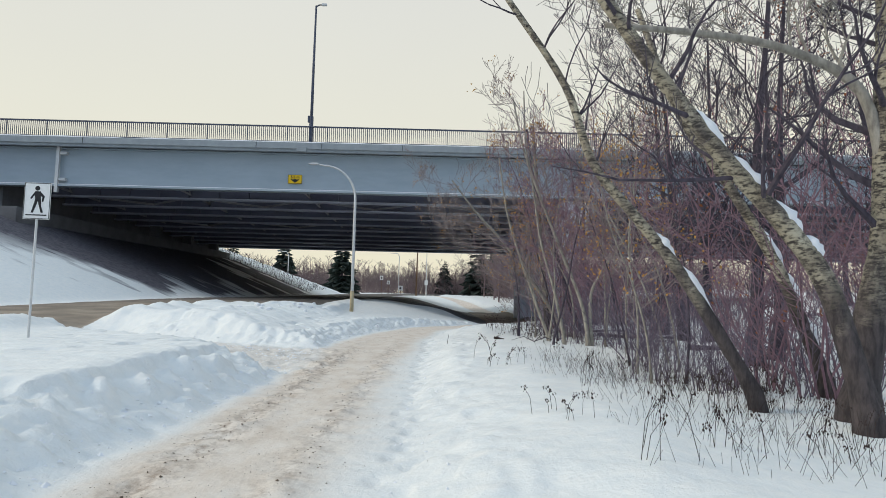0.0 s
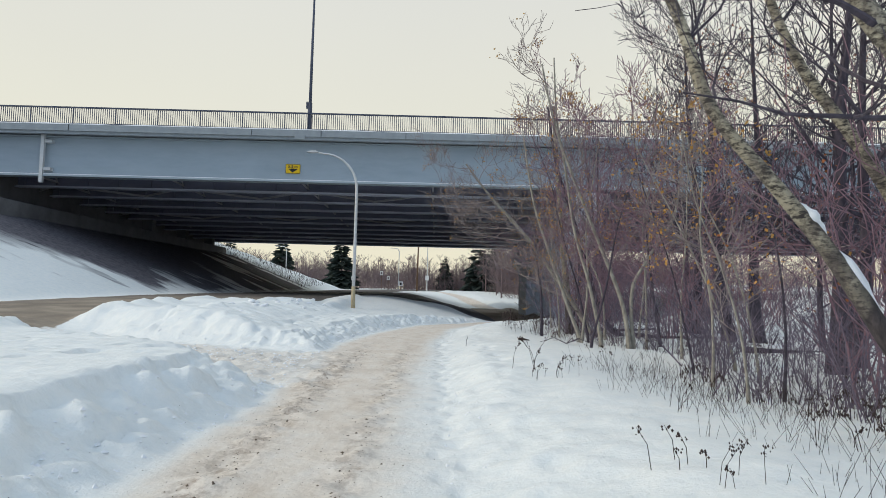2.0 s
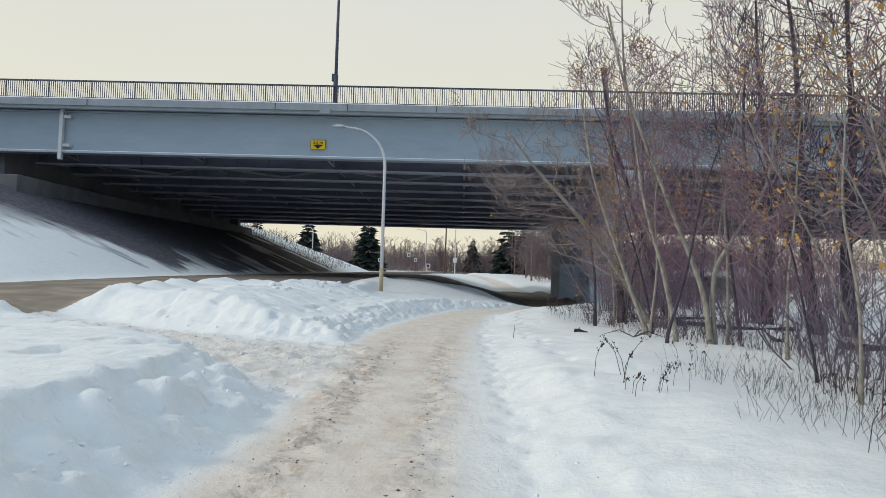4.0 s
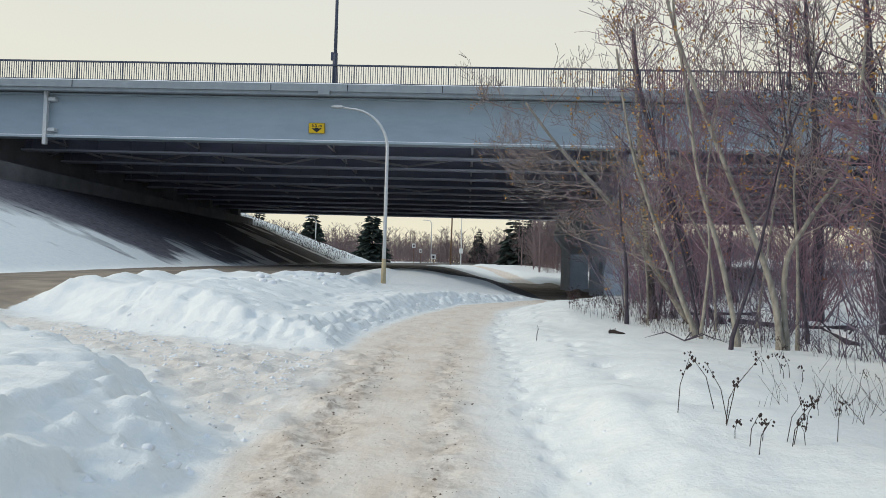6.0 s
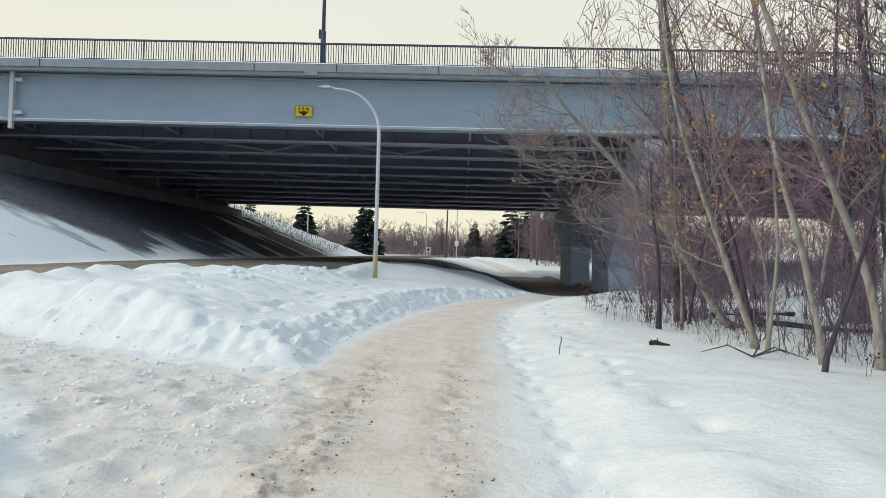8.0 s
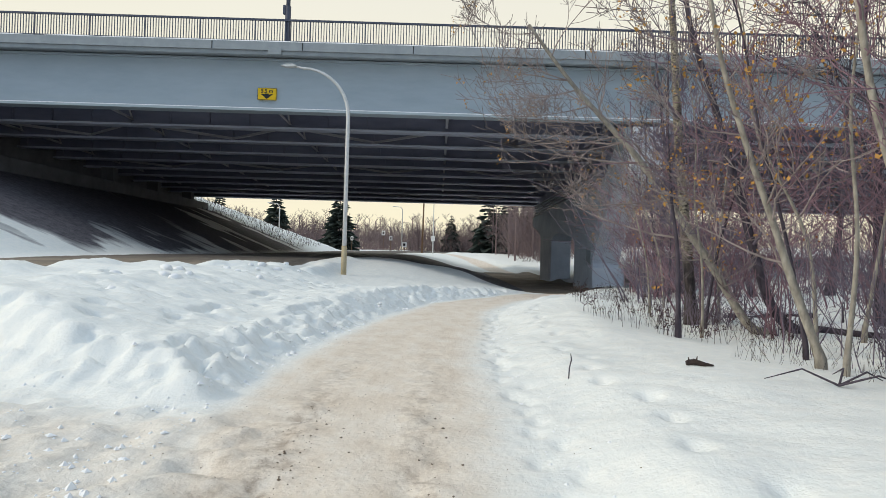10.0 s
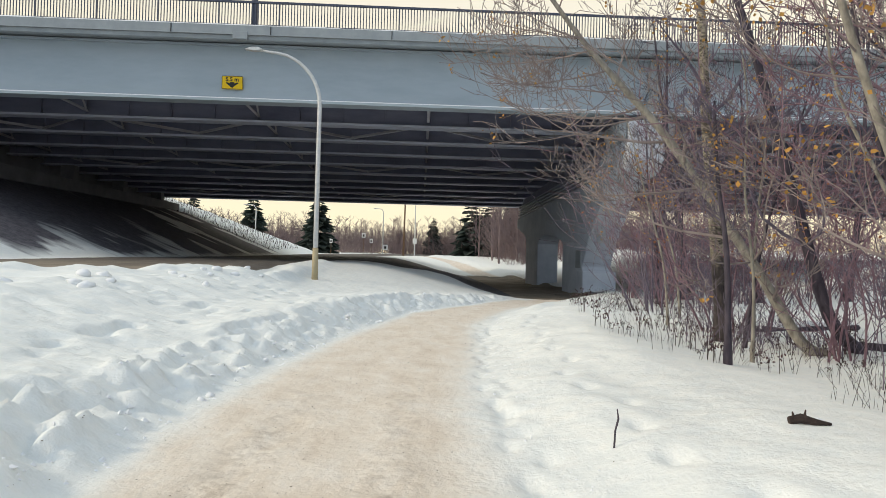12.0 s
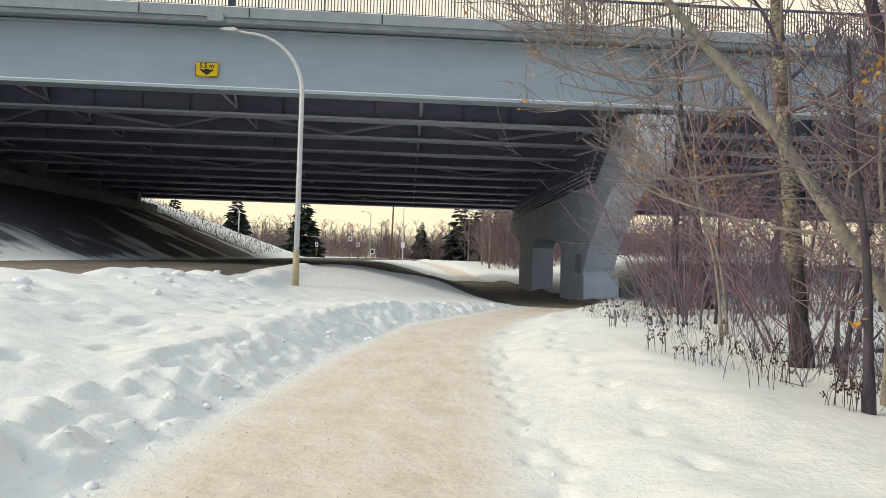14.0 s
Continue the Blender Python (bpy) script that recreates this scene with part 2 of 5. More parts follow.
# ---- mesh helpers ----
class Geo:
    """Collects vertices and faces for one mesh."""
    def __init__(self):
        self.v, self.f = [], []

    def add(self, v, f):
        o = len(self.v)
        self.v += [tuple(p) for p in v]
        self.f += [tuple(i + o for i in q) for q in f]
        return self

    def box(self, x0, x1, y0, y1, z0, z1, m=None):
        v = [Vector(p) for p in ((x0, y0, z0), (x1, y0, z0), (x1, y1, z0), (x0, y1, z0), (x0, y0, z1), (x1, y0, z1), (x1, y1, z1), (x0, y1, z1))]
        if m is not None:
            v = [m @ p for p in v]
        return self.add(v, ((3, 2, 1, 0), (4, 5, 6, 7), (0, 1, 5, 4), (1, 2, 6, 5), (2, 3, 7, 6), (3, 0, 4, 7)))

    def prism(self, outline, lo, hi, place):
        """A closed outline [(u, v)] swept from lo to hi; place(u, v, w) gives the point."""
        n = len(outline)
        v = [place(a, b, lo) for a, b in outline] + [place(a, b, hi) for a, b in outline]
        f = [(i, (i + 1) % n, n + (i + 1) % n, n + i) for i in range(n)]
        return self.add(v, f + [tuple(range(n))[::-1], tuple(range(n, 2 * n))])

    def tube(self, pts, radii, sides=5, cap=True):
        pts = [Vector(p) for p in pts]
        o, n = len(self.v), len(pts)
        d = (pts[-1] - pts[0]).normalized()
        ref = Vector((1, 0, 0)) if abs(d.x) < 0.8 else Vector((0, 1, 0))
        for i, p in enumerate(pts):
            t = (pts[min(i + 1, n - 1)] - pts[max(i - 1, 0)]).normalized()
            a = t.cross(ref).normalized()
            b = t.cross(a)
            for s in range(sides):
                w = 2 * math.pi * s / sides
                self.v.append(tuple(p + (a * math.cos(w) + b * math.sin(w)) * radii[i]))
        for i in range(n - 1):
            for s in range(sides):
                q = (s + 1) % sides
                self.f.append((o + i * sides + s, o + i * sides + q, o + (i + 1) * sides + q, o + (i + 1) * sides + s))
        if cap:
            self.f.append(tuple(o + s for s in range(sides))[::-1])
            self.f.append(tuple(o + (n - 1) * sides + s for s in range(sides)))
        return self

    def mesh(self, name, material, smooth=False):
        me = bpy.data.meshes.new(name)
        me.from_pydata(self.v, [], self.f)
        me.materials.append(material)
        if smooth:
            me.polygons.foreach_set("use_smooth", [True] * len(me.polygons))
        me.update()
        return me


def thing(name, label, category, group="", kind="", at=(0, 0, 0), turn=0.0):
    ob = tagged(new(name), label, category, group, kind)
    ob.matrix_basis = pose(*at, 0, 0, turn)
    return ob


def part(name, geo, material, parent=None, label="", smooth=False, bevel=0.0):
    ob = new(name, geo.mesh(name, material, smooth))
    if parent is not None:
        ob.parent = parent
    if label:
        tagged(ob, label)
    if bevel:
        b = ob.modifiers.new("bevel", "BEVEL")
        b.width, b.segments, b.limit_method = bevel, 2, "ANGLE"
    return ob


# ---- ground ----
def lattice(ix, iy, seed):
    h = (ix.astype(np.int64) * 374761393 + iy.astype(np.int64) * 668265263 + seed * 1442695041) & 0x7FFFFFFF
    h = ((h ^ (h >> 13)) * 1274126177) & 0x7FFFFFFF
    return ((h ^ (h >> 16)) & 0xFFFF) / 65535.0


def vnoise(x, y, seed=0):
    ix, iy = np.floor(x), np.floor(y)
    fx, fy = x - ix, y - iy
    fx, fy = fx * fx * (3 - 2 * fx), fy * fy * (3 - 2 * fy)
    a, b = lattice(ix, iy, seed), lattice(ix + 1, iy, seed)
    c, d = lattice(ix, iy + 1, seed), lattice(ix + 1, iy + 1, seed)
    return (a * (1 - fx) + b * fx) * (1 - fy) + (c * (1 - fx) + d * fx) * fy


def fbm(x, y, size, octaves=4, seed=0):
    s, amp, tot = 0.0, 1.0, 0.0
    for o in range(octaves):
        k = 2.0 ** o / size
        s = s + amp * (vnoise(x * k + 17.3 * o, y * k - 9.1 * o, seed + o) - 0.5)
        tot += amp
        amp *= 0.5
    return 2 * s / tot


def ss(a, b, x):
    t = np.clip((x - a) / (b - a), 0, 1)
    return t * t * (3 - 2 * t)


PATH_Y = (-10, 12, 17, 21, 24, 26, 29, 32, 37, 40, 44, 48, 60, 80, 100, 130)
PATH_X = (-1.5, -1.5, -1.66, -1.58, -1.3, -1.05, -0.45, 0.42, 2.55, 3.9, 5.3, 6.2, 6.9, 6.9, 4.0, -2.0)
PATH_W = (1.15, 1.15, 1.36, 1.28, 1.2, 1.15, 1.12, 1.08, 1.0, 1.0, 1.1, 1.3, 1.5, 1.5, 1.4, 1.4)
PATH_Z = (0, 0, 0, 0, 0, 0, 0, -0.03, -0.14, -0.25, -0.4, -0.5, -0.6, -0.5, 0.6, 2.0)
SIDE_X = (-40, -13, -10.2, -7.6, -5.3, -3.6, -2.2)
SIDE_Y = (22.0, 20.8, 19.6, 17.7, 16.1, 14.6, 13.8)
ROAD_Y = (-40, 0, 20, 30, 37, 45, 60, 80, 100, 120, 140, 170)
ROAD_R = (-13.5, -12.6, -11.6, -9.2, -7.4, -6.6, -6.2, -6.2, -5.0, -1.5, 4.0, 16.0)
ROAD_L = (-23.0, -21.5, -19.5, -17.5, -16.0, -15.6, -15.5, -15.5, -15.0, -12.5, -8.0, 0.0)
ROAD_Z = (0.0, 0.05, 0.35, 0.75, 0.98, 1.1, 1.2, 1.45, 1.75, 2.0, 2.3, 2.6)


def smooth_interp(y, ys, vs):
    return (np.interp(y - 1.2, ys, vs) + np.interp(y, ys, vs) + np.interp(y + 1.2, ys, vs)) / 3


def terrain(x, y):
    """Height and the surface masks at (x, y)."""
    xc, w = smooth_interp(y, PATH_Y, PATH_X), smooth_interp(y, PATH_Y, PATH_W)
    zp = smooth_interp(y, PATH_Y, PATH_Z)
    wob = 0.16 * fbm(x, y, 1.6, 3, 11)
    d = x - xc
    e = np.abs(d) - w + wob
    side = np.interp(x, SIDE_X, SIDE_Y)
    sw = np.interp(x, (-14, -9, -5, -3), (0.78, 0.8, 1.15, 2.1))
    es = np.where(x < -1.5, np.abs(y - side) * 0.82 - sw + 1.3 * wob, 9.0)
    rr, rl = smooth_interp(y, ROAD_Y, ROAD_R), smooth_interp(y, ROAD_Y, ROAD_L)
    zr = smooth_interp(y, ROAD_Y, ROAD_Z)
    # On the slope the wide ramp also paints the bridge's shade into bare.
    under = np.where(x < -15, ss(29.5, 49.0, y + 0.40 * np.clip(-x - 16, 0, 12)), ss(42.5, 47.5, y)) * (1 - ss(81, 87, y))

    # banks of ploughed snow on either hand
    lumps = np.abs(fbm(x, y, 0.55, 3, 3))
    soft = fbm(x, y, 3.0, 3, 5)
    plateau_a = 0.44 + 0.10 * soft
    plateau_b = 0.34 + 0.60 * ss(-3.6, -7.4, x) + 0.13 * soft + 0.10 * fbm(x, y, 1.0, 2, 8) * ss(-5, -6.2, x)
    hl = np.where(y < side, plateau_a, plateau_b) * (1 - 0.6 * ss(33, 44, y)) * np.interp(x, (-11, -8, -5), (0.75, 0.9, 1.0))
    edge_l = np.clip(np.minimum(e, es), 0, 50)
    left = zp + hl * ss(0.0, 1.25, edge_l) + (0.21 * lumps + 0.16 * np.abs(fbm(x, y, 0.2, 2, 4)) - 0.04) * ss(0.0, 0.4, edge_l) * (1 - 0.8 * ss(0.7, 1.3, edge_l))
    # the ledge cut by the plough
    left = left + 0.10 * ss(0.95, 1.02, edge_l + 0.30 * soft + 0.1 * fbm(x, y, 0.5, 2, 9)) * (1 - ss(1.2, 2.6, edge_l)) * ss(-0.15, 0.25, fbm(x, y, 5.0, 2, 14) + 0.15)
    er = np.clip(e, 0, 50)
    right = zp + (0.27 + 0.16 * fbm(x, y, 4.0, 2, 21)) * ss(0.0, 1.9, er) - 0.12 * ss(2.0, 4.0, er) + 0.06 * soft * ss(0.4, 1.5, er)
    right = right + 0.03 * lumps * ss(0, 0.3, er) * (1 - ss(0.4, 1.2, er)) + 0.07 * np.abs(fbm(x, y, 0.9, 3, 23)) * ss(0.3, 1.0, er) * (1 - 0.7 * ss(1.5, 2.6, er))
    right = right + 0.11 * np.exp(-((er - 0.75) / 0.38) ** 2) * (0.55 + 0.9 * fbm(x, y, 1.7, 2, 25)) + 0.09 * np.abs(fbm(x, y, 0.34, 3, 27)) * ss(0.05, 0.4, er) * (1 - ss(0.8, 1.5, er)) * ss(16, 8, y)
    right = right + 0.25 * ss(7, 25, x) + 2.2 * ss(12, 27, x) * ss(14, 30, y) + 0.10 * fbm(x, y, 1.5, 3, 31) * ss(3.0, 5.0, x)
    z = np.where(d < 0, left, right)

    # road, its bank, and the slope under the far span
    k = ss(0, 2.0, rr + 1.0 - x)
    zbank = np.where(y > 36, zp + (zr - zp) * ss(4.6, -5.0, x) , z)
    m = ss(35, 45, y) * (d < 0)
    z = z * (1 - m) + zbank * m + 0.10 * soft * m * (1 - under)
    road = (x < rr) & (x > rl)
    berm = 0.28 * np.exp(-((x - rr - 0.9) / 0.7) ** 2) * (1 - under) * (y < 44) * (0.7 + 1.2 * fbm(x, y, 1.2, 2, 41))
    z = z * (1 - k) + zr * k + berm * np.clip(es, 0, 1)
    # embankment of the bridge's approach
    toe = rl - 0.6
    up = np.clip((toe - x), 0, None) * 0.415
    cap = 11.5 - 0.5 * np.clip(np.maximum(43.0 - y, y - 86), 0, None) - zr
    shelf = np.where((y > 42.0) & (y < 86) & (x > -31.0), 5.75 - zr, 99)
    emb = np.clip(np.minimum(np.minimum(up, np.clip(cap, 0.0, None)), shelf), 0, None)
    z = z + emb + 0.12 * soft * ss(0.1, 1.0, emb) * (1 - under)
    # beyond the bridge the land rises gently
    z = z + ss(85, 140, y) * np.clip(1.9 - z, 0, 3) * (x > rr + 1)
    z = z + 0.015 * np.clip(y - 140, 0, 400) * 0.2

    packed = np.maximum(1 - ss(np.where(d > 0, np.interp(y, (10, 22), (-1.0, -0.6)), -0.4), 0.2, e), 0.62 * (1 - ss(-0.6, 0.35, es)))
    on_path = e < 0.1
    rut = np.exp(-((d + 0.55) / 0.22) ** 2) + 0.8 * np.exp(-((d - 0.42) / 0.22) ** 2)
    rough = (ss(24, 14, y) * rut * on_path + 1.2 * ss(0.2, -0.1, es) * (e > -0.5))
    tracks = (np.exp(-((y - side - 0.45) / 0.2) ** 2) + 0.8 * np.exp(-((y - side + 0.5) / 0.22) ** 2) + 0.42) * ss(0.2, -0.1, es) * (e > -0.5)
    stain = ss(24, 14, y) * rut * on_path + tracks
    hump = 0.42 * np.exp(-((x - 0.3 - 0.06 * (y - 50)) / 2.0) ** 2) * ss(46, 52, y) * (1 - ss(66, 76, y))
    z = z + hump
    z = z + rough * 0.075 * fbm(x, y, 0.26, 3, 51) + 0.014 * fbm(x, y, 0.6, 3, 52)
    # footprints along the path's margin
    foot = vnoise(x * 3.1, y * 2.6, 61)
    z = z - 0.05 * ss(0.74, 0.86, foot) * np.exp(-((d - w - 0.12) / 0.22) ** 2) * (y < 30)
    step_no = np.floor(y / 0.36)
    side_off = np.where(step_no % 2 < 1, 0.07, -0.07) + 0.05 * np.sin(step_no * 2.3)
    dy_ = y - (step_no + 0.5) * 0.36
    z = z - 0.06 * np.exp(-(dy_ / 0.11) ** 2 - ((d - w - 0.05 - side_off) / 0.055) ** 2) * (y > 3) * (y < 27)
    dy2 = (y + 0.2) - np.floor((y + 0.2) / 0.8) * 0.8 - 0.4
    z = z - 0.08 * np.exp(-(dy2 / 0.12) ** 2 - ((d - w - 1.0 - 0.12 * np.sin(np.floor((y + 0.2) / 0.8) * 1.9)) / 0.08) ** 2) * (y > 13) * (y < 30)
    foot2 = vnoise(x * 2.3, y * 2.3, 66)
    z = z - 0.10 * ss(0.78, 0.90, foot2) * ss(0.4, 0.9, edge_l) * (d < 0) * (y < 34) * (x > -9)
    pock = vnoise(x * 5.2, y * 5.2, 67) * vnoise(x * 0.9, y * 0.9, 68)
    z = z - 0.06 * ss(0.42, 0.62, pock) * ss(0.25, 0.7, edge_l) * (d < 0) * (y < 36) * (x > -9)
    tar = ss(0.25, -0.25, np.maximum(x - rr, rl - x)) * 1.0
    tar = np.maximum(tar, under * ss(0.4, -0.2, np.abs(d) - w - 0.9))
    sand = np.maximum(ss(44, 30, y) * (x < -5), under * (x > 2) * 0.9)
    line = 47.0 + np.clip(3.4 - x, 0, 9.5) * 1.15
    bare = np.where(x > rr, ss(-1.0, 1.0, y - line + 1.8 * fbm(x, y, 1.6, 3, 73)) * (1 - ss(80, 86, y)) * (x < 9.0), under * ss(-0.4, 0.6, emb) - 0.8 * ss(0.0, 0.30, fbm(x * 0.3 + 0.18 * y, y * 0.75, 1.5, 3, 71)) * np.clip(1.25 * ss(54, 72, y) + 0.7 * ss(3.2, 0.6, emb), 0, 1.3) * (emb > 0.05))
    return z, packed, bare, tar, sand, road, np.clip(stain, 0, 1)


def spaced(*spans):
    out = []
    for a, b, s in spans:
        out += list(np.arange(a, b - 1e-6, s))
    return np.array(out + [spans[-1][1]])


GX = spaced((-1500, -300, 240), (-300, -120, 30), (-120, -40, 4), (-40, -16, 0.45), (-16, -8, 0.2), (-8, -5, 0.1), (-5, 2.6, 0.06), (2.6, 5, 0.1), (5, 12, 0.25), (12, 40, 0.9), (40, 120, 5), (120, 300, 30), (300, 1500, 240))
GY = spaced((-300, -60, 40), (-60, -6, 4), (-6, 2, 0.4), (2, 24, 0.075), (24, 32, 0.12), (32, 48, 0.18), (48, 86, 0.5), (86, 140, 1.6), (140, 300, 12), (300, 2500, 220))
gx, gy = np.meshgrid(GX, GY)
GZ, G_PACK, G_BARE_SHADE, G_TAR, G_SAND, G_ROAD, G_RUT = terrain(gx.ravel(), gy.ravel())
nx, ny = len(GX), len(GY)
ii, jj = np.meshgrid(np.arange(nx - 1), np.arange(ny - 1))
q0 = (jj * nx + ii).ravel()
QUADS = np.stack([q0, q0 + 1, q0 + nx + 1, q0 + nx], 1)
CO = np.stack([gx.ravel(), gy.ravel(), GZ], 1)
q_tar, q_pack = G_TAR[QUADS].mean(1), G_PACK[QUADS].mean(1)
q_road = G_ROAD[QUADS].mean(1) > 0.5
kindof = np.where(q_road, 2, np.where(q_pack > 0.5, 1, 0))


def ground_piece(name, code, label, category):
    quads = QUADS[kindof == code]
    used, inv = np.unique(quads, return_inverse=True)
    me = bpy.data.meshes.new(name)
    me.from_pydata(CO[used].tolist(), [], inv.reshape(-1, 4).tolist())
    for key, src in (("packed", G_PACK), ("bare", G_BARE_SHADE), ("tar", G_TAR), ("sand", G_SAND), ("rut", G_RUT)):
        me.attributes.new(key, "FLOAT", "POINT").data.foreach_set("value", src[used].astype(np.float32))
    me.polygons.foreach_set("use_smooth", [True] * len(me.polygons))
    me.materials.append(M_TERRAIN)
    me.update()
    return tagged(new(name, me), label, category, kind="structure")


ground_piece("ground", 0, "white snow cover with ploughed lumpy banks, bare soil and painted shade by the bridge", "ground")
ground_piece("path", 1, "packed tan snow footpath sprinkled with dirty sand", "path")
ground_piece("road", 2, "bare wet asphalt road with sandy brown slush", "road")


def gz(x, y):
    return float(terrain(np.array([float(x)]), np.array([float(y)]))[0][0])


# ---- bridge ----
BY0, BY1, BX0, BX1 = 43.7, 86.0, -60.0, 75.0
FALL = 0.022                       # cross fall of the deck


def drop(y):
    return -(y - BY0) * FALL


bridge = thing("road_bridge", "wide grey-blue steel girder bridge with concrete deck edge and dark railing", "bridge", kind="structure")
g = Geo()
g.prism([(BY0 - 1.0, 11.5), (BY0 - 1.0, 11.0), (BY0 - 0.9, 10.97), (BY0 - 0.3, 11.12), (BY1 + 0.8, 11.12 + drop(BY1)), (BY1 + 0.8, 11.6 + drop(BY1))], BX0, BX1, lambda a, b, w: (w, a, b))
part("deck", g, M_DECK, bridge, "pale grey concrete deck slab edge")
part("soffit", Geo().prism([(BY0 + 0.3, 11.11 + drop(BY0)), (BY0 + 0.3, 11.06 + drop(BY0)), (BY1 - 0.9, 11.06 + drop(BY1)), (BY1 - 0.9, 11.11 + drop(BY1))], BX0, BX1, lambda a, b, w: (w, a, b)), M_SOFFIT, bridge, "dark underside of the deck")
g = Geo()
g.prism([(BY0 - 1.12, 11.18), (BY0 - 1.12, 11.6), (BY0 - 0.55, 11.6), (BY0 - 0.55, 11.505), (BY0 - 1.004, 11.505), (BY0 - 1.004, 11.18)], BX0, BX1, lambda a, b, w: (w, a, b))
part("kerb", g, M_DECK, bridge)
g = Geo()
xs = [BX0 + 1.5 * i for i in range(91)]
for a, b in zip(xs, xs[1:]):
    h0, h1 = 0.09 + 0.07 * noise.noise((a * 0.6, 0, 0)), 0.09 + 0.07 * noise.noise((b * 0.6, 0, 0))
    g.add([(a, BY0 - 1.08, 11.59), (b, BY0 - 1.08, 11.59), (b, BY0 - 0.95, 11.60 + h1), (a, BY0 - 0.95, 11.60 + h0), (a, BY0 - 0.6, 11.59), (b, BY0 - 0.6, 11.59)], ((0, 1, 2, 3), (3, 2, 5, 4)))
part("snow_cap", g, M_SNOW, bridge, "thin ridge of snow along the deck edge")
# joints in the deck edge
for x in (-24.0, -12.4, -8.0, -2.6, 5.8, 14.2, 22.6):
    part("deck_joint", Geo().box(x - 0.02, x + 0.02, BY0 - 1.135, BY0 - 1.1, 11.2, 11.58), M_BLACK, bridge)
part("drain_box", Geo().box(-9.68, -9.02, BY0 - 1.16, BY0 - 1.01, 10.98, 11.32), M_DECK, bridge, "small concrete block under the lamp", bevel=0.02)
# girders; the inner ones have shade painted into webs, light into lower flanges
n_gird = 11


def girder_y(i):
    return BY0 + (BY1 - BY0 - 0.6) * i / (n_gird - 1)


for i in range(n_gird):
    y = girder_y(i)
    o = drop(y)
    g = Geo()
    g.box(BX0, BX1, y, y + 0.03, 8.5 + o, 11.055 + o)
    if i == 0:
        g.box(BX0, BX1, y - 0.06, y, 8.5, 8.62)
    part("girder_web", g, M_STEEL if i == 0 else M_STEEL_SHADE, bridge)
    part("top_flange", Geo().box(BX0, BX1, y - 0.2, y - 0.003, 10.96 + o, 11.05 + o), M_STEEL if i == 0 else M_STEEL_SHADE, bridge)
    part("bottom_flange", Geo().box(BX0, BX1, y - 0.36, y + 0.39, 8.38 + o, 8.497 + o), M_STEEL if i == 0 else M_STEEL_LIT, bridge, "" if i == 0 else "lower flange painted pale as if catching light")
    if i == 0:
        part("flange_snow", Geo().box(BX0, BX1, y - 0.35, y - 0.07, 8.503, 8.54), M_SNOW, bridge, "thin line of snow on the lower flange")
    # longitudinal stiffener along the inner webs
    if 0 < i < n_gird - 1:
        part("web_stiffener", Geo().box(BX0, BX1, y - 0.12, y - 0.003, 9.7 + o, 9.73 + o), M_STEEL_SHADE, bridge)
# vertical stiffeners on the inner webs
for i in range(1, 5):
    y = girder_y(i)
    o = drop(y)
    rib = Geo().box(-0.012, 0.012, y - 0.16, y - 0.003, 8.5 + o, 11.0 + o).mesh("stiffener_plate", M_STEEL_SHADE)
    for j in range(38):
        ob = new("stiffener_plate", rib)
        ob.parent, ob.location = bridge, (-45.4 + 2.225 * j, 0, 0)


def angle_bar(g, a, b, w):
    """An L-shaped bar from a to b with legs of width w."""
    a, b = Vector(a), Vector(b)
    d = (b - a).normalized()
    s_ = d.cross(Vector((0, 0, 1))).normalized()
    u = s_.cross(d)
    t = w * 0.14
    return g.prism([(0, 0), (w, 0), (w, t), (t, t), (t, w), (0, w)], 0, (b - a).length, lambda p, q, r_: a + d * r_ + s_ * p + u * q)


# cross frames between the girders
for x in [-45.4 + 8.9 * j for j in range(12)]:
    for i in range(n_gird - 1):
        ya, yb = girder_y(i) + 0.04, girder_y(i + 1) - 0.01
        oa, ob_ = drop(ya), drop(yb)
        ym, zm = (ya + yb) / 2, 10.85 + (oa + ob_) / 2
        g = Geo()
        angle_bar(g, (x, ya, 8.72 + oa), (x, yb, 8.72 + ob_), 0.15)
        angle_bar(g, (x, ya, 8.75 + oa), (x, ym, zm), 0.10)
        angle_bar(g, (x, ym, zm), (x, yb, 8.75 + ob_), 0.10)
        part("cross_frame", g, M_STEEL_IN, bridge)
# zigzag lateral bracing in three bays, with gusset plates
for i in (1, 4, 8):
    ya, yb = girder_y(i) + 0.2, girder_y(i + 1) - 0.15
    for j in range(10):
        x = -45.4 + 8.9 * j
        za, zb = 8.53 + drop(ya), 8.53 + drop(yb)
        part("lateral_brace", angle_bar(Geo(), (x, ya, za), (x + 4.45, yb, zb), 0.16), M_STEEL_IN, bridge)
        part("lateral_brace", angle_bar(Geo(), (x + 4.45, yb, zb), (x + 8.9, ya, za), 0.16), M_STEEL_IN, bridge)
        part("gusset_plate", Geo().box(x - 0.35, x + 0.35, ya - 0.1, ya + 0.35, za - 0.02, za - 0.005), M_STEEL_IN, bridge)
# drain pipe on the outer girder
g = Geo()
g.box(-26.12, -25.9, BY0 - 0.42, BY0 - 0.2, 7.95, 11.2)
g.box(-25.9, -25.45, BY0 - 0.36, BY0 - 0.02, 10.55, 10.75)
g.box(-25.9, -25.45, BY0 - 0.36, BY0 - 0.02, 8.75, 8.95)
part("downpipe", g, M_GALV, bridge, "light grey drain pipe with two brackets", bevel=0.015)
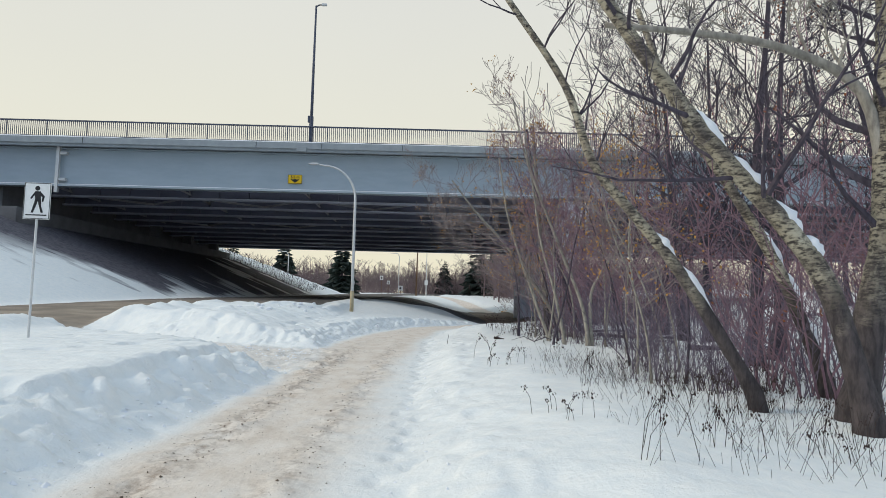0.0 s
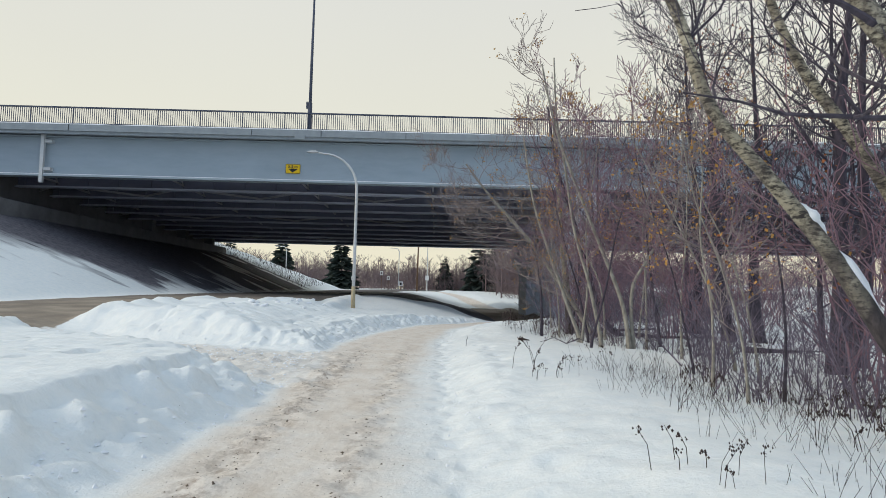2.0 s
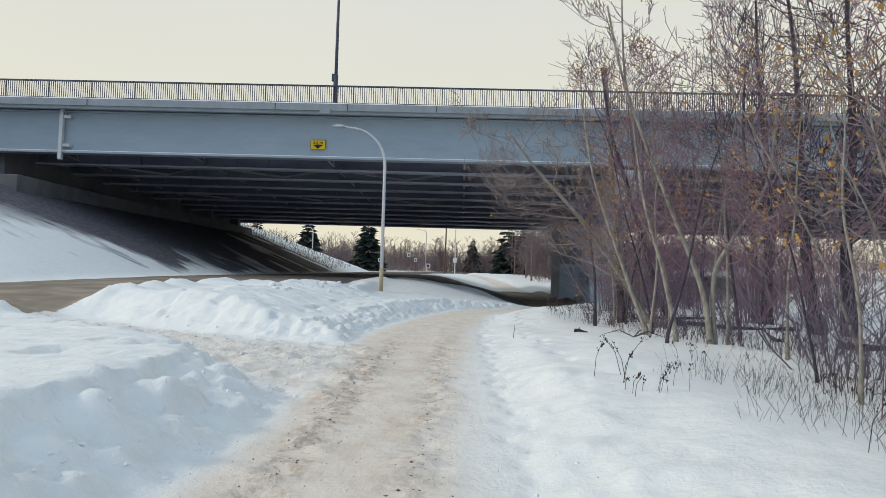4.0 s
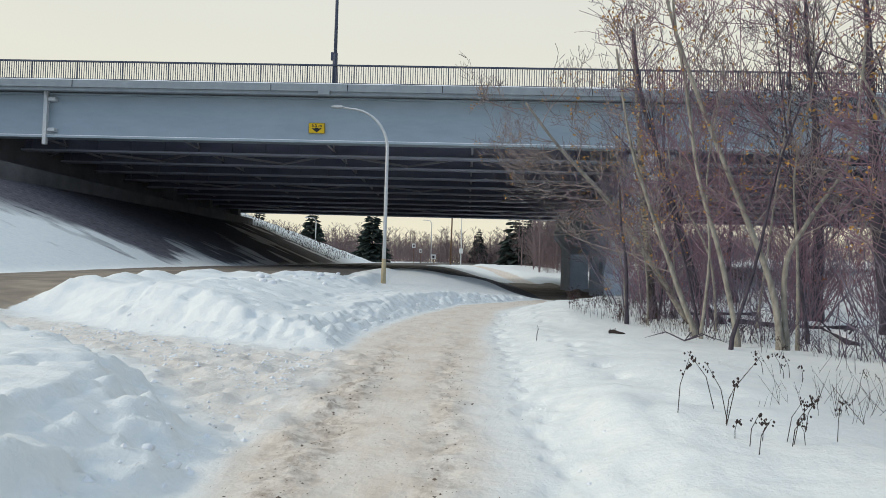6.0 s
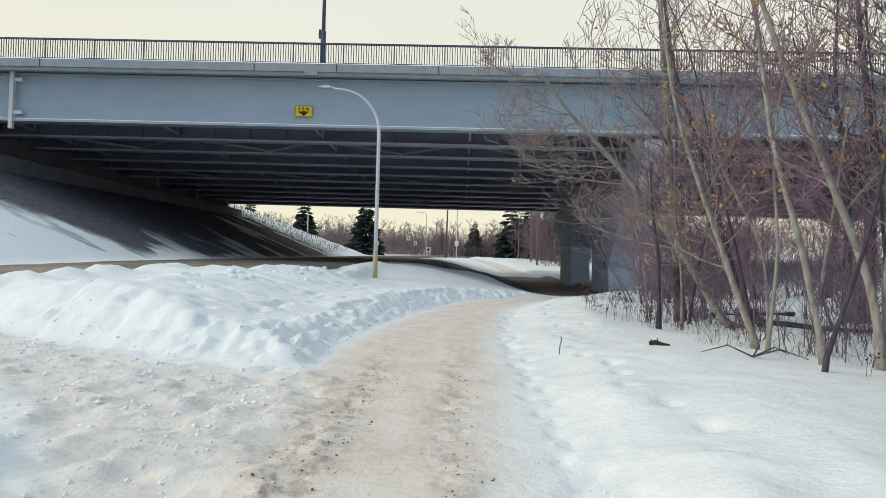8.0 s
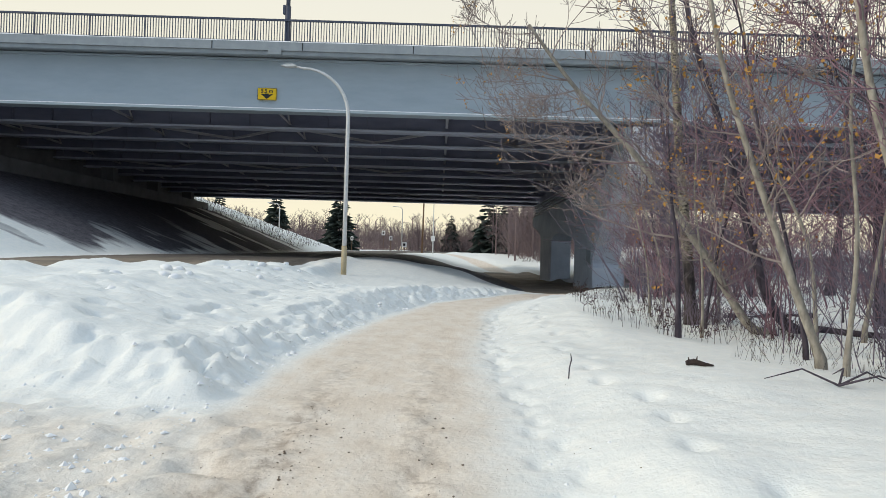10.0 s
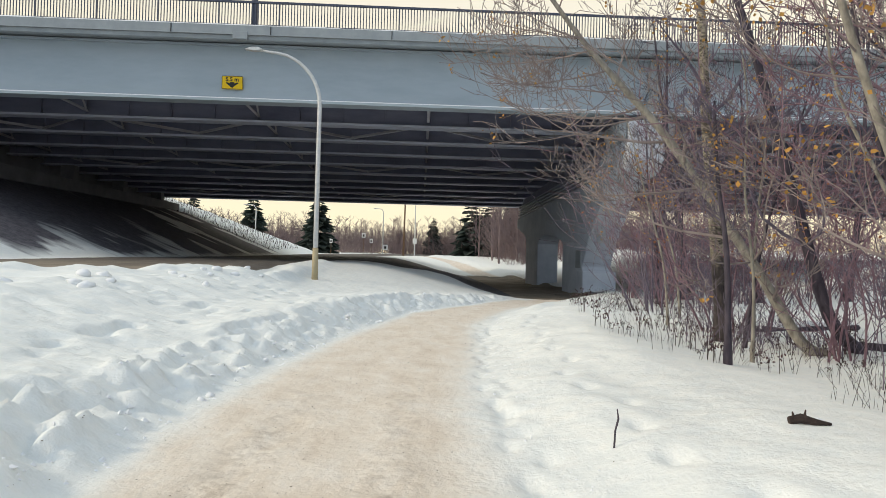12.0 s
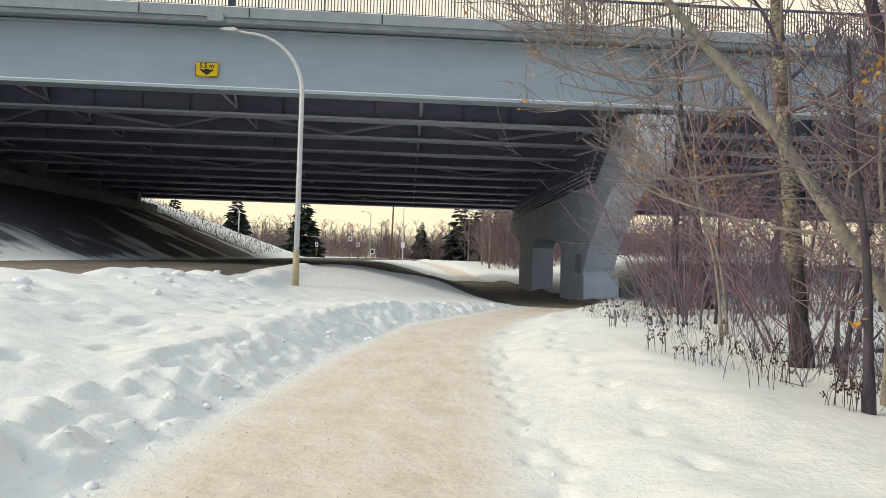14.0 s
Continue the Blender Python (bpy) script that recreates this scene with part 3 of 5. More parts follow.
# railing
RY = BY0 - 0.85
part("top_rail", Geo().box(BX0, BX1, RY - 0.045, RY + 0.045, 12.71, 12.80), M_RAIL, bridge)
part("bottom_rail", Geo().box(BX0, BX1, RY - 0.025, RY + 0.025, 11.69, 11.74), M_RAIL, bridge)
bal = Geo().box(-0.019, 0.019, -0.013, 0.013, 11.74, 12.71).mesh("baluster", M_RAIL)
post = Geo().box(-0.03, 0.03, -0.035, 0.035, 11.6, 12.71).mesh("rail_post", M_RAIL)
rest = Geo()
for i in range(500):
    x = -32 + 0.135 * i
    if i % 20 == 0:
        o = new("rail_post", post)
    elif i < 310:
        o = new("baluster", bal)
    else:
        rest.box(x - 0.019, x + 0.019, RY - 0.013, RY + 0.013, 11.74, 12.71)
        continue
    o.parent = bridge
    o.location = (x, RY, 0)
tagged(part("balusters", rest, M_RAIL, bridge), "row of thin dark balusters", kind="stuff")
# far railing
part("far_rail", Geo().box(BX0, BX1, BY1 + 0.5, BY1 + 0.58, 12.2, 12.3), M_RAIL, bridge)

# abutment on the embankment
ab = thing("abutment", "grey concrete bridge abutment at the top of the slope", "abutment", kind="structure")
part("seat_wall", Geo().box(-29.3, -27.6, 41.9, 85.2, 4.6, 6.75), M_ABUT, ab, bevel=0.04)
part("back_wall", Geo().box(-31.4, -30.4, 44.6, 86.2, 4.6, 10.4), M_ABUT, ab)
part("end_block", Geo().box(-31.2, -29.4, 85.3, 86.6, 4.8, 7.2), M_DECK, ab, "snow-dusted concrete end block", bevel=0.04)
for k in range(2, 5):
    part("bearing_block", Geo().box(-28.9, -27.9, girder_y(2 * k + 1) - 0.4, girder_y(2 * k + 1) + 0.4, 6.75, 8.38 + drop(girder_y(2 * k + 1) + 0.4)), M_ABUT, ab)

# pier
pier = thing("bridge_pier", "grey concrete bridge pier with leaning end and two wall columns", "pier", kind="structure")
prof = [(51.5, -1.6), (51.5, 1.2), (50.4, 2.6), (46.9, 5.2), (45.6, 5.55), (43.9, 5.75), (43.35, 6.3), (43.35, 8.15), (46.2, 8.1), (49.6, 5.95), (77.5, 5.6), (77.5, 4.75), (76.6, 4.55), (73.2, 3.9), (72.1, 3.5), (71.9, 3.0), (71.9, -1.6),
        (66.2, -1.6), (66.2, 2.9), (65.4, 3.3), (63.8, 3.5), (59.2, 3.2), (57.6, 2.95), (56.8, 2.6), (56.8, -1.6)]
g = Geo()
g.prism(prof, 8.5, 10.2, lambda a, b, w: (w, a, b))
part("pier_wall", g, M_CONC, pier, bevel=0.06)
part("cap_ledge", Geo().prism([(8.1, 7.6), (8.45, 7.2), (8.45, 8.12), (8.1, 8.12)], 43.5, 46.0, lambda a, b, w: (a, w, b)), M_DECK, pier, "small concrete corbel under the girder", bevel=0.03)
part("cap_ledge", Geo().prism([(10.25, 7.2), (10.75, 7.6), (10.75, 8.12), (10.25, 8.12)], 43.5, 46.0, lambda a, b, w: (a, w, b)), M_DECK, pier, "small concrete corbel under the girder", bevel=0.03)
part("pedestal", Geo().box(8.42, 10.4, 51.0, 52.4, -1.6, 0.95), M_CONC, pier, bevel=0.05)
part("recess_panel", Geo().box(8.46, 8.52, 51.75, 53.0, 1.1, 2.2), M_DECK, pier, "shallow grey access panel", bevel=0.02)
part("diaphragm", Geo().prism([(49.7, 5.98), (77.3, 5.64), (77.3, 7.5), (46.6, 8.25)], 9.0, 9.9, lambda a, b, w: (w, a, b)), M_STEEL_SHADE, pier, "dark steel diaphragm above the cap")
for k in range(5):
    z = 5.78 + 0.24 * k
    part("diaphragm_rib", Geo().prism([(51.0, z + 0.14), (77.4, z - 0.06), (77.4, z + 0.04), (51.0, z + 0.24)], 8.56, 8.98, lambda a, b, w: (w, a, b)), M_STEEL_LIT, pier)
part("end_stiffener", Geo().prism([(9.35, 8.505), (9.95, 8.505), (9.8, 9.4), (9.8, 10.94), (9.5, 10.94), (9.5, 9.4)], BY0 - 0.30, BY0 - 0.065, lambda a, b, w: (a, w, b)), M_DECK, bridge, "pale stiffener plate over the pier")

# height sign on the girder
hs = thing("height_sign", "yellow clearance sign with black lettering on the girder", "sign", at=(-9.93, BY0 - 0.12, 9.28))
part("panel", Geo().box(-0.48, 0.48, 0, 0.05, -0.31, 0.31), M_YELLOW, hs, bevel=0.03)
g = Geo()
for a, b, c, d in ((-0.47, 0.47, 0.28, 0.30), (-0.47, 0.47, -0.30, -0.28), (-0.47, -0.45, -0.3, 0.3), (0.45, 0.47, -0.3, 0.3)):
    g.box(a, b, -0.006, -0.002, c, d)
part("border", g, M_BLACK, hs)
g = Geo()
g.prism([(0, -0.25), (0.30, -0.02), (0.24, 0.01), (0.1, -0.03), (0.1, 0.02), (-0.1, 0.02), (-0.1, -0.03), (-0.24, 0.01), (-0.30, -0.02)], -0.008, -0.002, lambda a, b, w: (a, w, b))
part("arrow", g, M_BLACK, hs)


def lettering(text, size, at, parent, material, rot=(90, 0, 0)):
    cu = bpy.data.curves.new("lettering", "FONT")
    cu.body, cu.size, cu.extrude, cu.align_x, cu.offset = text, size, 0.003, "CENTER", 0.006
    cu.materials.append(material)
    ob = new("lettering", cu)
    ob.parent = parent
    ob.matrix_basis = pose(*at, *rot)
    return ob


lettering("5.5 m", 0.27, (0, -0.006, 0.06), hs, M_BLACK)

# tall lamp on the bridge
bl = thing("bridge_lamp", "tall thin dark lamp post standing on the bridge edge", "lamp post", at=(-8.85, BY0 - 0.7, 11.6))
part("post", Geo().tube([(0, 0, 0), (0, 0, 5), (0.02, 0, 9.7)], [0.11, 0.09, 0.06], 10), M_RAIL, bl, smooth=True)
part("base", Geo().tube([(0, 0, 0), (0, 0, 1.9)], [0.145, 0.14], 10), M_RAIL, bl)
part("hand_box", Geo().box(-0.24, -0.1, -0.1, 0.1, 1.5, 1.95), M_RAIL, bl, bevel=0.02)
part("arm", Geo().tube([(0.02, 0, 9.6), (0.2, 0, 9.75), (0.5, 0, 9.78)], [0.05, 0.05, 0.04], 8), M_RAIL, bl)
part("lamp_head", Geo().box(0.4, 0.75, -0.12, 0.12, 9.72, 9.84), M_GALV, bl, bevel=0.02)

# street lamp by the road
LX, LY = -5.2, 39.3
sl = thing("street_lamp", "curved galvanised street lamp standing in roadside snow", "street lamp", at=(LX, LY, gz(LX, LY) - 0.1))
pz = gz(LX, LY) - 0.1
pts = [(0, 0, 0.0), (0, 0, 3), (0.0, 0, 6.6 - pz + 0.7)]
for k in range(1, 11):
    a = radians(9 * k)
    pts.append((-2.0 * (1 - math.cos(a)), 0, 7.35 - pz + 2.05 * math.sin(a)))
pts.append((-2.35, 0, 9.46 - pz))
part("pole", Geo().tube(pts, [0.10, 0.095, 0.085] + [0.08 - 0.003 * i for i in range(10)] + [0.045], 10), M_GALV, sl, smooth=True)
part("pole_sleeve", Geo().tube([(0, 0, -0.1), (0, 0, 1.35)], [0.125, 0.115], 10), M_POLE_BASE, sl, "yellowed lower pole sleeve", smooth=True)
g = Geo()
g.prism([(-2.3, 0.02), (-2.45, 0.09), (-2.75, 0.08), (-2.98, 0.0), (-2.7, -0.05), (-2.4, -0.04)], -0.13, 0.13, lambda a, b, w: (a, w, 9.47 - pz + b))
part("lamp_head", g, M_GALV, sl, bevel=0.015)

# pedestrian sign
ps = thing("pedestrian_sign", "white crossing sign with black walking figure on a steel post", "sign", at=(-7.84, 12.5, gz(-7.84, 12.5)), turn=4)
dz = (3.07 - gz(-7.84, 12.5)) / 0.75
ps.scale = (0.75, 0.75, 0.75)
part("panel", Geo().box(-0.335, 0.335, -0.02, 0.0, dz - 0.48, dz + 0.48), M_WHITE, ps, bevel=0.008)
g = Geo()
for a, b, c, d in ((-0.325, 0.325, 0.455, 0.47), (-0.325, 0.325, -0.47, -0.455), (-0.325, -0.31, -0.47, 0.47), (0.31, 0.325, -0.47, 0.47), (-0.26, 0.26, -0.385, -0.355)):
    g.box(a, b, -0.026, -0.022, dz + c, dz + d)
part("border", g, M_BLACK, ps)
g = Geo()
ring = [(0.0 + 0.062 * math.cos(k * math.pi / 6), 0.33 + 0.062 * math.sin(k * math.pi / 6)) for k in range(12)]
for poly in (ring, [(-0.06, 0.25), (0.08, 0.25), (0.10, 0.0), (-0.05, 0.0)], [(0.08, 0.24), (0.19, 0.12), (0.16, -0.02), (0.125, -0.02), (0.13, 0.10), (0.07, 0.14)],
             [(-0.05, 0.25), (-0.13, 0.14), (-0.17, 0.06), (-0.135, 0.045), (-0.09, 0.12), (-0.03, 0.16)],
             [(-0.05, 0.02), (0.03, 0.02), (-0.02, -0.14), (-0.08, -0.31), (-0.135, -0.31), (-0.09, -0.14)], [(0.02, 0.02), (0.10, 0.02), (0.11, -0.13), (0.17, -0.30), (0.115, -0.31), (0.055, -0.13)]):
    g.prism(poly, -0.027, -0.023, lambda a, b, w: (a, w, dz + b))
part("symbol", g, M_BLACK, ps, "black walking symbol")
part("post", Geo().tube([(0, 0.03, -0.2), (0, 0.03, dz + 0.4)], [0.032, 0.032], 8), M_GALV, ps)


# ---- trees and brush ----
def bough(g, rng, start, direction, length, r0, depth, sides, up=0.25, gnarl=0.25, split=4, tips=None, thin=0.005, sub=None):
    """A wandering tapered limb with smaller limbs along it."""
    n = 6 if depth > 2 else (5, 3, 2)[2 - depth]
    p, d = Vector(start), Vector(direction).normalized()
    pts, rad = [p.copy()], [r0]
    for i in range(n):
        d = (d + Vector((rng.uniform(-1, 1), rng.uniform(-1, 1), rng.uniform(-0.6, 1) * 0.8 + up)) * gnarl).normalized()
        p = p + d * (length / n)
        pts.append(p.copy())
        rad.append(max(r0 * (1 - 0.8 * (i + 1) / n), thin))
    g.tube(pts, rad, sides, False)
    if tips is not None and depth <= 1:
        tips.append(pts[-1])
    if depth > 0:
        for k in range(split):
            f = rng.uniform(0.25, 1.0)
            i = min(int(f * n), n - 1)
            q = pts[i].lerp(pts[i + 1], f * n - i)
            t = (pts[i + 1] - pts[i]).normalized()
            side = Vector((rng.uniform(-1, 1), rng.uniform(-1, 1), rng.uniform(-0.3, 0.7)))
            side = (side - t * side.dot(t)).normalized()
            bough(sub if sub is not None else g, rng, q, t * 0.75 + side * rng.uniform(0.5, 1.0), length * rng.uniform(0.4, 0.65), rad[i] * 0.6, depth - 1, max(3, sides - 1), up, gnarl, split, tips, thin)


def leaf_geo(rng, tips, share, size, spread=0.07, per=6):
    g = Geo()
    for p in tips:
        if rng.random() > share:
            continue
        for _ in range(per):
            c = Vector(p) + Vector((rng.gauss(0, spread), rng.gauss(0, spread), rng.gauss(0, spread)))
            a = Vector((rng.uniform(-1, 1), rng.uniform(-1, 1), rng.uniform(-1.2, 0.2))).normalized() * size * rng.uniform(0.6, 1.3)
            b = a.cross(Vector((rng.uniform(-1, 1), rng.uniform(-1, 1), 1))).normalized() * size * 0.4
            g.add([c, c + a * 0.5 + b, c + a, c + a * 0.5 - b], ((0, 1, 2, 3),))
    return g


def guided_tree(name, label, seed, line, r0, r1, material, twig, limbs=9, limb_len=1.8, depth=2, first=0.35, leaves=0.0, snow=(), gnarl=0.28, split=4, side_bias=(0, 0, 0), leafmat=None, thin=0.005):
    """A tree whose trunk follows a few guide points, with limbs along it."""
    rng = random.Random(seed)
    base = Vector(line[0])
    tree = thing(name, label, "tree", at=tuple(base))
    P = [Vector(p) - base for p in line]
    # smooth curve through the guides
    pts = []
    for i in range(len(P) - 1):
        a, b, c, d = P[max(i - 1, 0)], P[i], P[i + 1], P[min(i + 2, len(P) - 1)]
        for k in range(5):
            t = k / 5
            pts.append(0.5 * ((2 * b) + (c - a) * t + (2 * a - 5 * b + 4 * c - d) * t * t + (3 * b - a - 3 * c + d) * t ** 3))
    pts.append(P[-1])
    pts[0] = pts[0] + Vector((0, 0, -0.35))
    n = len(pts)
    rad = [r0 + (r1 - r0) * (i / (n - 1)) ** 0.8 for i in range(n)]
    rad[0], rad[1] = r0 * 1.45, r0 * 1.15
    rad = [r * (1 + 0.07 * noise.noise((i * 0.7, seed, 0))) for i, r in enumerate(rad)]
    part("trunk", Geo().tube(pts, rad, 11), material, tree, smooth=True)
    tips, twigs = [], Geo()
    for k in range(limbs):
        g = Geo()
        f = first + (1 - first) * (k + rng.random()) / limbs
        i = min(int(f * (n - 1)), n - 2)
        t = (pts[i + 1] - pts[i]).normalized()
        side = Vector((rng.uniform(-1, 1), rng.uniform(-1, 1), rng.uniform(0, 0.7))) + Vector(side_bias)
        side = (side - t * side.dot(t)).normalized()
        bough(g, rng, pts[i], t * 0.5 + side, limb_len * rng.uniform(0.6, 1.25) * (1.15 - 0.5 * f), rad[i] * rng.uniform(0.26, 0.42), depth, 5, 0.2, gnarl, split, tips, thin, twigs)
        part("limb", g, twig, tree)
    tagged(part("twigs", twigs, twig, tree, "fine bare twigs"), kind="stuff")
    if leaves:
        tagged(part("foliage", leaf_geo(rng, tips, leaves * 0.22, 0.055), leafmat or M_DRYLEAF, tree, "few dry yellow leaves"), kind="stuff")
    for a, b in snow:
        f = a
        while f < b:
            g2 = min(f + rng.uniform(0.05, 0.12), b)
            s, row, wid, m = Geo(), [], [], 9
            for j in range(m):
                u = (f + (g2 - f) * j / (m - 1)) * (n - 1)
                i = min(int(u), n - 2)
                p, e = pts[i].lerp(pts[i + 1], u - i), rad[i] + (rad[i + 1] - rad[i]) * (u - i)
                row.append(p + Vector((0.4 * e, 0.06 * e * rng.uniform(-1, 1), e * 0.85)))
                wid.append(max(e * 0.95 * math.sin(math.pi * (j + 0.3) / (m - 0.4)) ** 0.6 * rng.uniform(0.7, 1.15), 0.006))
            part("snow", s.tube(row, wid, 8), M_SNOW, tree, "snow lying on the leaning trunk", smooth=True)
            f = g2 + rng.uniform(0.005, 0.03)
    return tree


def down(x, y):
    return (x, y, gz(x, y))


guided_tree("birch_tree", "leaning birch with dark rough foot and snow on its trunk", 1,
            [down(3.74, 7.35), (2.87, 7.4, 1.61), (2.31, 7.4, 2.32), (1.78, 7.4, 2.97), (1.44, 7.4, 3.9), (0.76, 7.4, 4.92), (0.3, 7.5, 5.7)], 0.085, 0.028, M_BIRCH, M_BARK, 12, 1.5, 3, 0.5, 0, ((0.12, 0.3),), split=3, thin=0.003)
guided_tree("birch_tree", "thick leaning birch with snow lodged along the trunk", 2,
            [down(4.25, 6.3), (3.98, 6.5, 1.5), (3.53, 6.5, 2.18), (2.96, 6.5, 2.81), (2.32, 6.5, 3.62), (1.68, 6.5, 4.51), (1.2, 6.6, 5.3)], 0.125, 0.06, M_BIRCH, M_BARK, 12, 2.0, 3, 0.35, 0, ((0.22, 0.38), (0.40, 0.5), (0.52, 0.6)), split=3, thin=0.003)
guided_tree("birch_tree", "leaning birch with snow-dusted trunk in the thicket", 3,
            [down(5.5, 9.0), (4.8, 9.0, 1.85), (4.1, 9.0, 3.04), (3.38, 9.0, 4.09), (2.8, 9.0, 5.6)], 0.105, 0.04, M_BIRCH, M_BARK, 12, 2.0, 3, 0.4, 0, ((0.1, 0.35),), split=3, thin=0.003)
guided_tree("birch_tree", "upright stout birch with a broad dark stump", 4,
            [down(4.55, 7.0), (4.72, 7.0, 1.27), (4.9, 7.0, 2.14), (4.95, 7.0, 3.54), (5.0, 7.0, 4.84), (5.0, 7.1, 6.6)], 0.19, 0.09, M_BIRCH, M_BARK, 12, 2.2, 3, 0.4, 0, ((0.2, 0.3),), split=3, thin=0.003)
guided_tree("birch_tree", "long crooked birch limb arching over the path side", 5,
            [(4.93, 7.0, 2.6), (4.7, 7.0, 3.75), (3.91, 7.0, 4.22), (2.95, 7.0, 4.39), (1.81, 7.0, 4.46)], 0.075, 0.03, M_PALEBARK, M_PALEBARK, 10, 1.2, 3, 0.3)
guided_tree("poplar_tree", "slender pale-barked poplar with a few yellow leaves", 6,
            [down(3.95, 16.8), (3.77, 16.8, 1.27), (3.22, 16.8, 2.67), (2.61, 16.8, 4.18), (2.17, 16.8, 5.45), (1.9, 16.9, 6.8)], 0.058, 0.02, M_PALEBARK, M_PALETWIG, 14, 1.7, 3, 0.3, 0.3, split=3)
guided_tree("poplar_tree", "pale poplar stem forking low with a few yellow leaves", 7,
            [down(4.05, 16.85), (4.0, 16.8, 1.53), (4.37, 16.8, 2.29), (5.0, 16.8, 3.39), (5.2, 16.8, 5.4)], 0.05, 0.018, M_PALEBARK, M_PALETWIG, 12, 1.6, 3, 0.35, 0.3, split=3)
guided_tree("poplar_tree", "thin straight pale poplar at the edge of the thicket", 8,
            [down(3.39, 17.0), (3.07, 17.0, 1.67), (2.71, 17.0, 2.94), (2.47, 17.0, 4.49), (2.28, 17.0, 5.53), (2.2, 17.0, 7.0)], 0.045, 0.017, M_PALEBARK, M_TWIG, 14, 1.5, 3, 0.3, 0.3, split=3)
guided_tree("poplar_tree", "grey-brown leaning tree with bare drooping twigs", 9,
            [down(4.95, 23.0), (4.55, 23.0, 0.3), (3.8, 23.0, 1.45), (2.54, 23.0, 3.18), (1.87, 23.0, 3.91), (1.2, 23.0, 4.64), (0.43, 23.0, 5.64)], 0.10, 0.028, M_PALEBARK, M_PALETWIG, 19, 2.4, 3, 0.28, 0.1, (), 0.2, 4, (-0.9, -0.2, -0.35))
guided_tree("poplar_tree", "grey-brown tree with a curved foot in snow", 10,
            [down(5.6, 23.2), (4.95, 23.0, 0.7), (4.39, 23.0, 2.49), (3.83, 23.0, 4.35), (3.38, 23.0, 5.74), (3.1, 23.0, 7.6)], 0.11, 0.035, M_BARK, M_TWIG_GREY, 16, 2.0, 3, 0.3, 0.15, split=3)
guided_tree("poplar_tree", "pale slender tree leaning over the snow bank", 11,
            [down(3.25, 18.5), (2.91, 18.5, 1.08), (2.63, 18.5, 1.87), (2.28, 18.5, 2.82), (1.96, 18.5, 3.89), (1.7, 18.5, 5.5)], 0.056, 0.02, M_PALEBARK, M_PALETWIG, 15, 1.6, 3, 0.25, 0.7, split=3)
guided_tree("poplar_tree", "short dark sapling standing alone in snow", 12,
            [down(2.73, 21.5), (2.69, 21.5, 1.51), (2.56, 21.5, 2.46), (2.5, 21.5, 3.4)], 0.045, 0.015, M_BARK, M_TWIG_GREY, 9, 1.0, 3, 0.4)


guided_tree("birch_tree", "upright birch with peeling white and black bark", 13,
            [down(4.3, 24.9), (4.12, 24.9, 2.0), (3.92, 24.9, 4.0), (3.78, 24.9, 6.0), (3.6, 24.9, 8.2)], 0.13, 0.06, M_BIRCH, M_TWIG_GREY, 12, 1.8, 3, 0.35, split=3)


def wild_tree(seed, height, material, twig, leaves=0.0, leafmat=None, limbs=16, depth=2, split=4, at=(0, 0, 0), label=""):
    rng = random.Random(seed)
    lean = Vector((rng.uniform(-0.14, 0.08), rng.uniform(-0.08, 0.08), 0))
    line = [Vector(at) + lean * (height * f) + Vector((rng.gauss(0, 0.10), rng.gauss(0, 0.1), 0)) * (f > 0) * height * 0.12 + Vector((0, 0, height * f)) for f in (0, 0.2, 0.45, 0.7, 1.0)]
    return guided_tree("bare_tree", label or "tall bare dark-barked tree in winter woods", seed, line, height * 0.017, 0.02, material, twig, limbs, height * 0.30, depth, 0.25, leaves, (), 0.3, split, (0, 0, 0), leafmat, 0.0075)


def shrub(seed, height, stems, material, label, name="bare_shrub", leaves=0.0, leafmat=None):
    rng = random.Random(seed)
    ob = thing(name, label, "shrub")
    tips, twigs = [], Geo()
    for s in range(stems):
        g = Geo()
        a, r = rng.uniform(0, 6.283), rng.uniform(0, 0.55)
        lean = Vector((math.cos(a) * rng.uniform(0.05, 0.75), math.sin(a) * rng.uniform(0.05, 0.75), 1))
        bough(g, rng, (math.cos(a) * r, math.sin(a) * r, -0.15), lean, height * rng.uniform(0.5, 1.1), 0.011 * height ** 0.5, 2, 4, 0.12, 0.24, 4, tips, 0.006, twigs)
        part("stem", g, material, ob)
    tagged(part("twigs", twigs, material, ob, "fine tangled twigs"), kind="stuff")
    if leaves:
        tagged(part("foliage", leaf_geo(rng, tips, leaves * 0.5, 0.05), leafmat or M_RUSTLEAF, ob, "sparse rust-brown leaves"), kind="stuff")
    return ob


rng = random.Random(77)


def sapling(seed, x, y, h, material, twig, label, leaves=0.0):
    r = random.Random(seed)
    lx, ly = r.choice((-0.42, -0.3, -0.2, -0.08, 0.05, 0.2)) + r.gauss(0, 0.05), r.gauss(0, 0.1)
    z = gz(x, y)
    line = [(x + lx * h * f ** 1.25 + r.gauss(0, 0.07) * (f > 0), y + ly * h * f, z + h * f) for f in (0, 0.25, 0.5, 0.75, 1.0)]
    tagged(guided_tree("sapling", label, seed, line, 0.0042 * h + 0.007, 0.006, material, twig, 12, h * 0.30, 2, 0.25, leaves, (), 0.2, 4), group="saplings at the wood's edge")


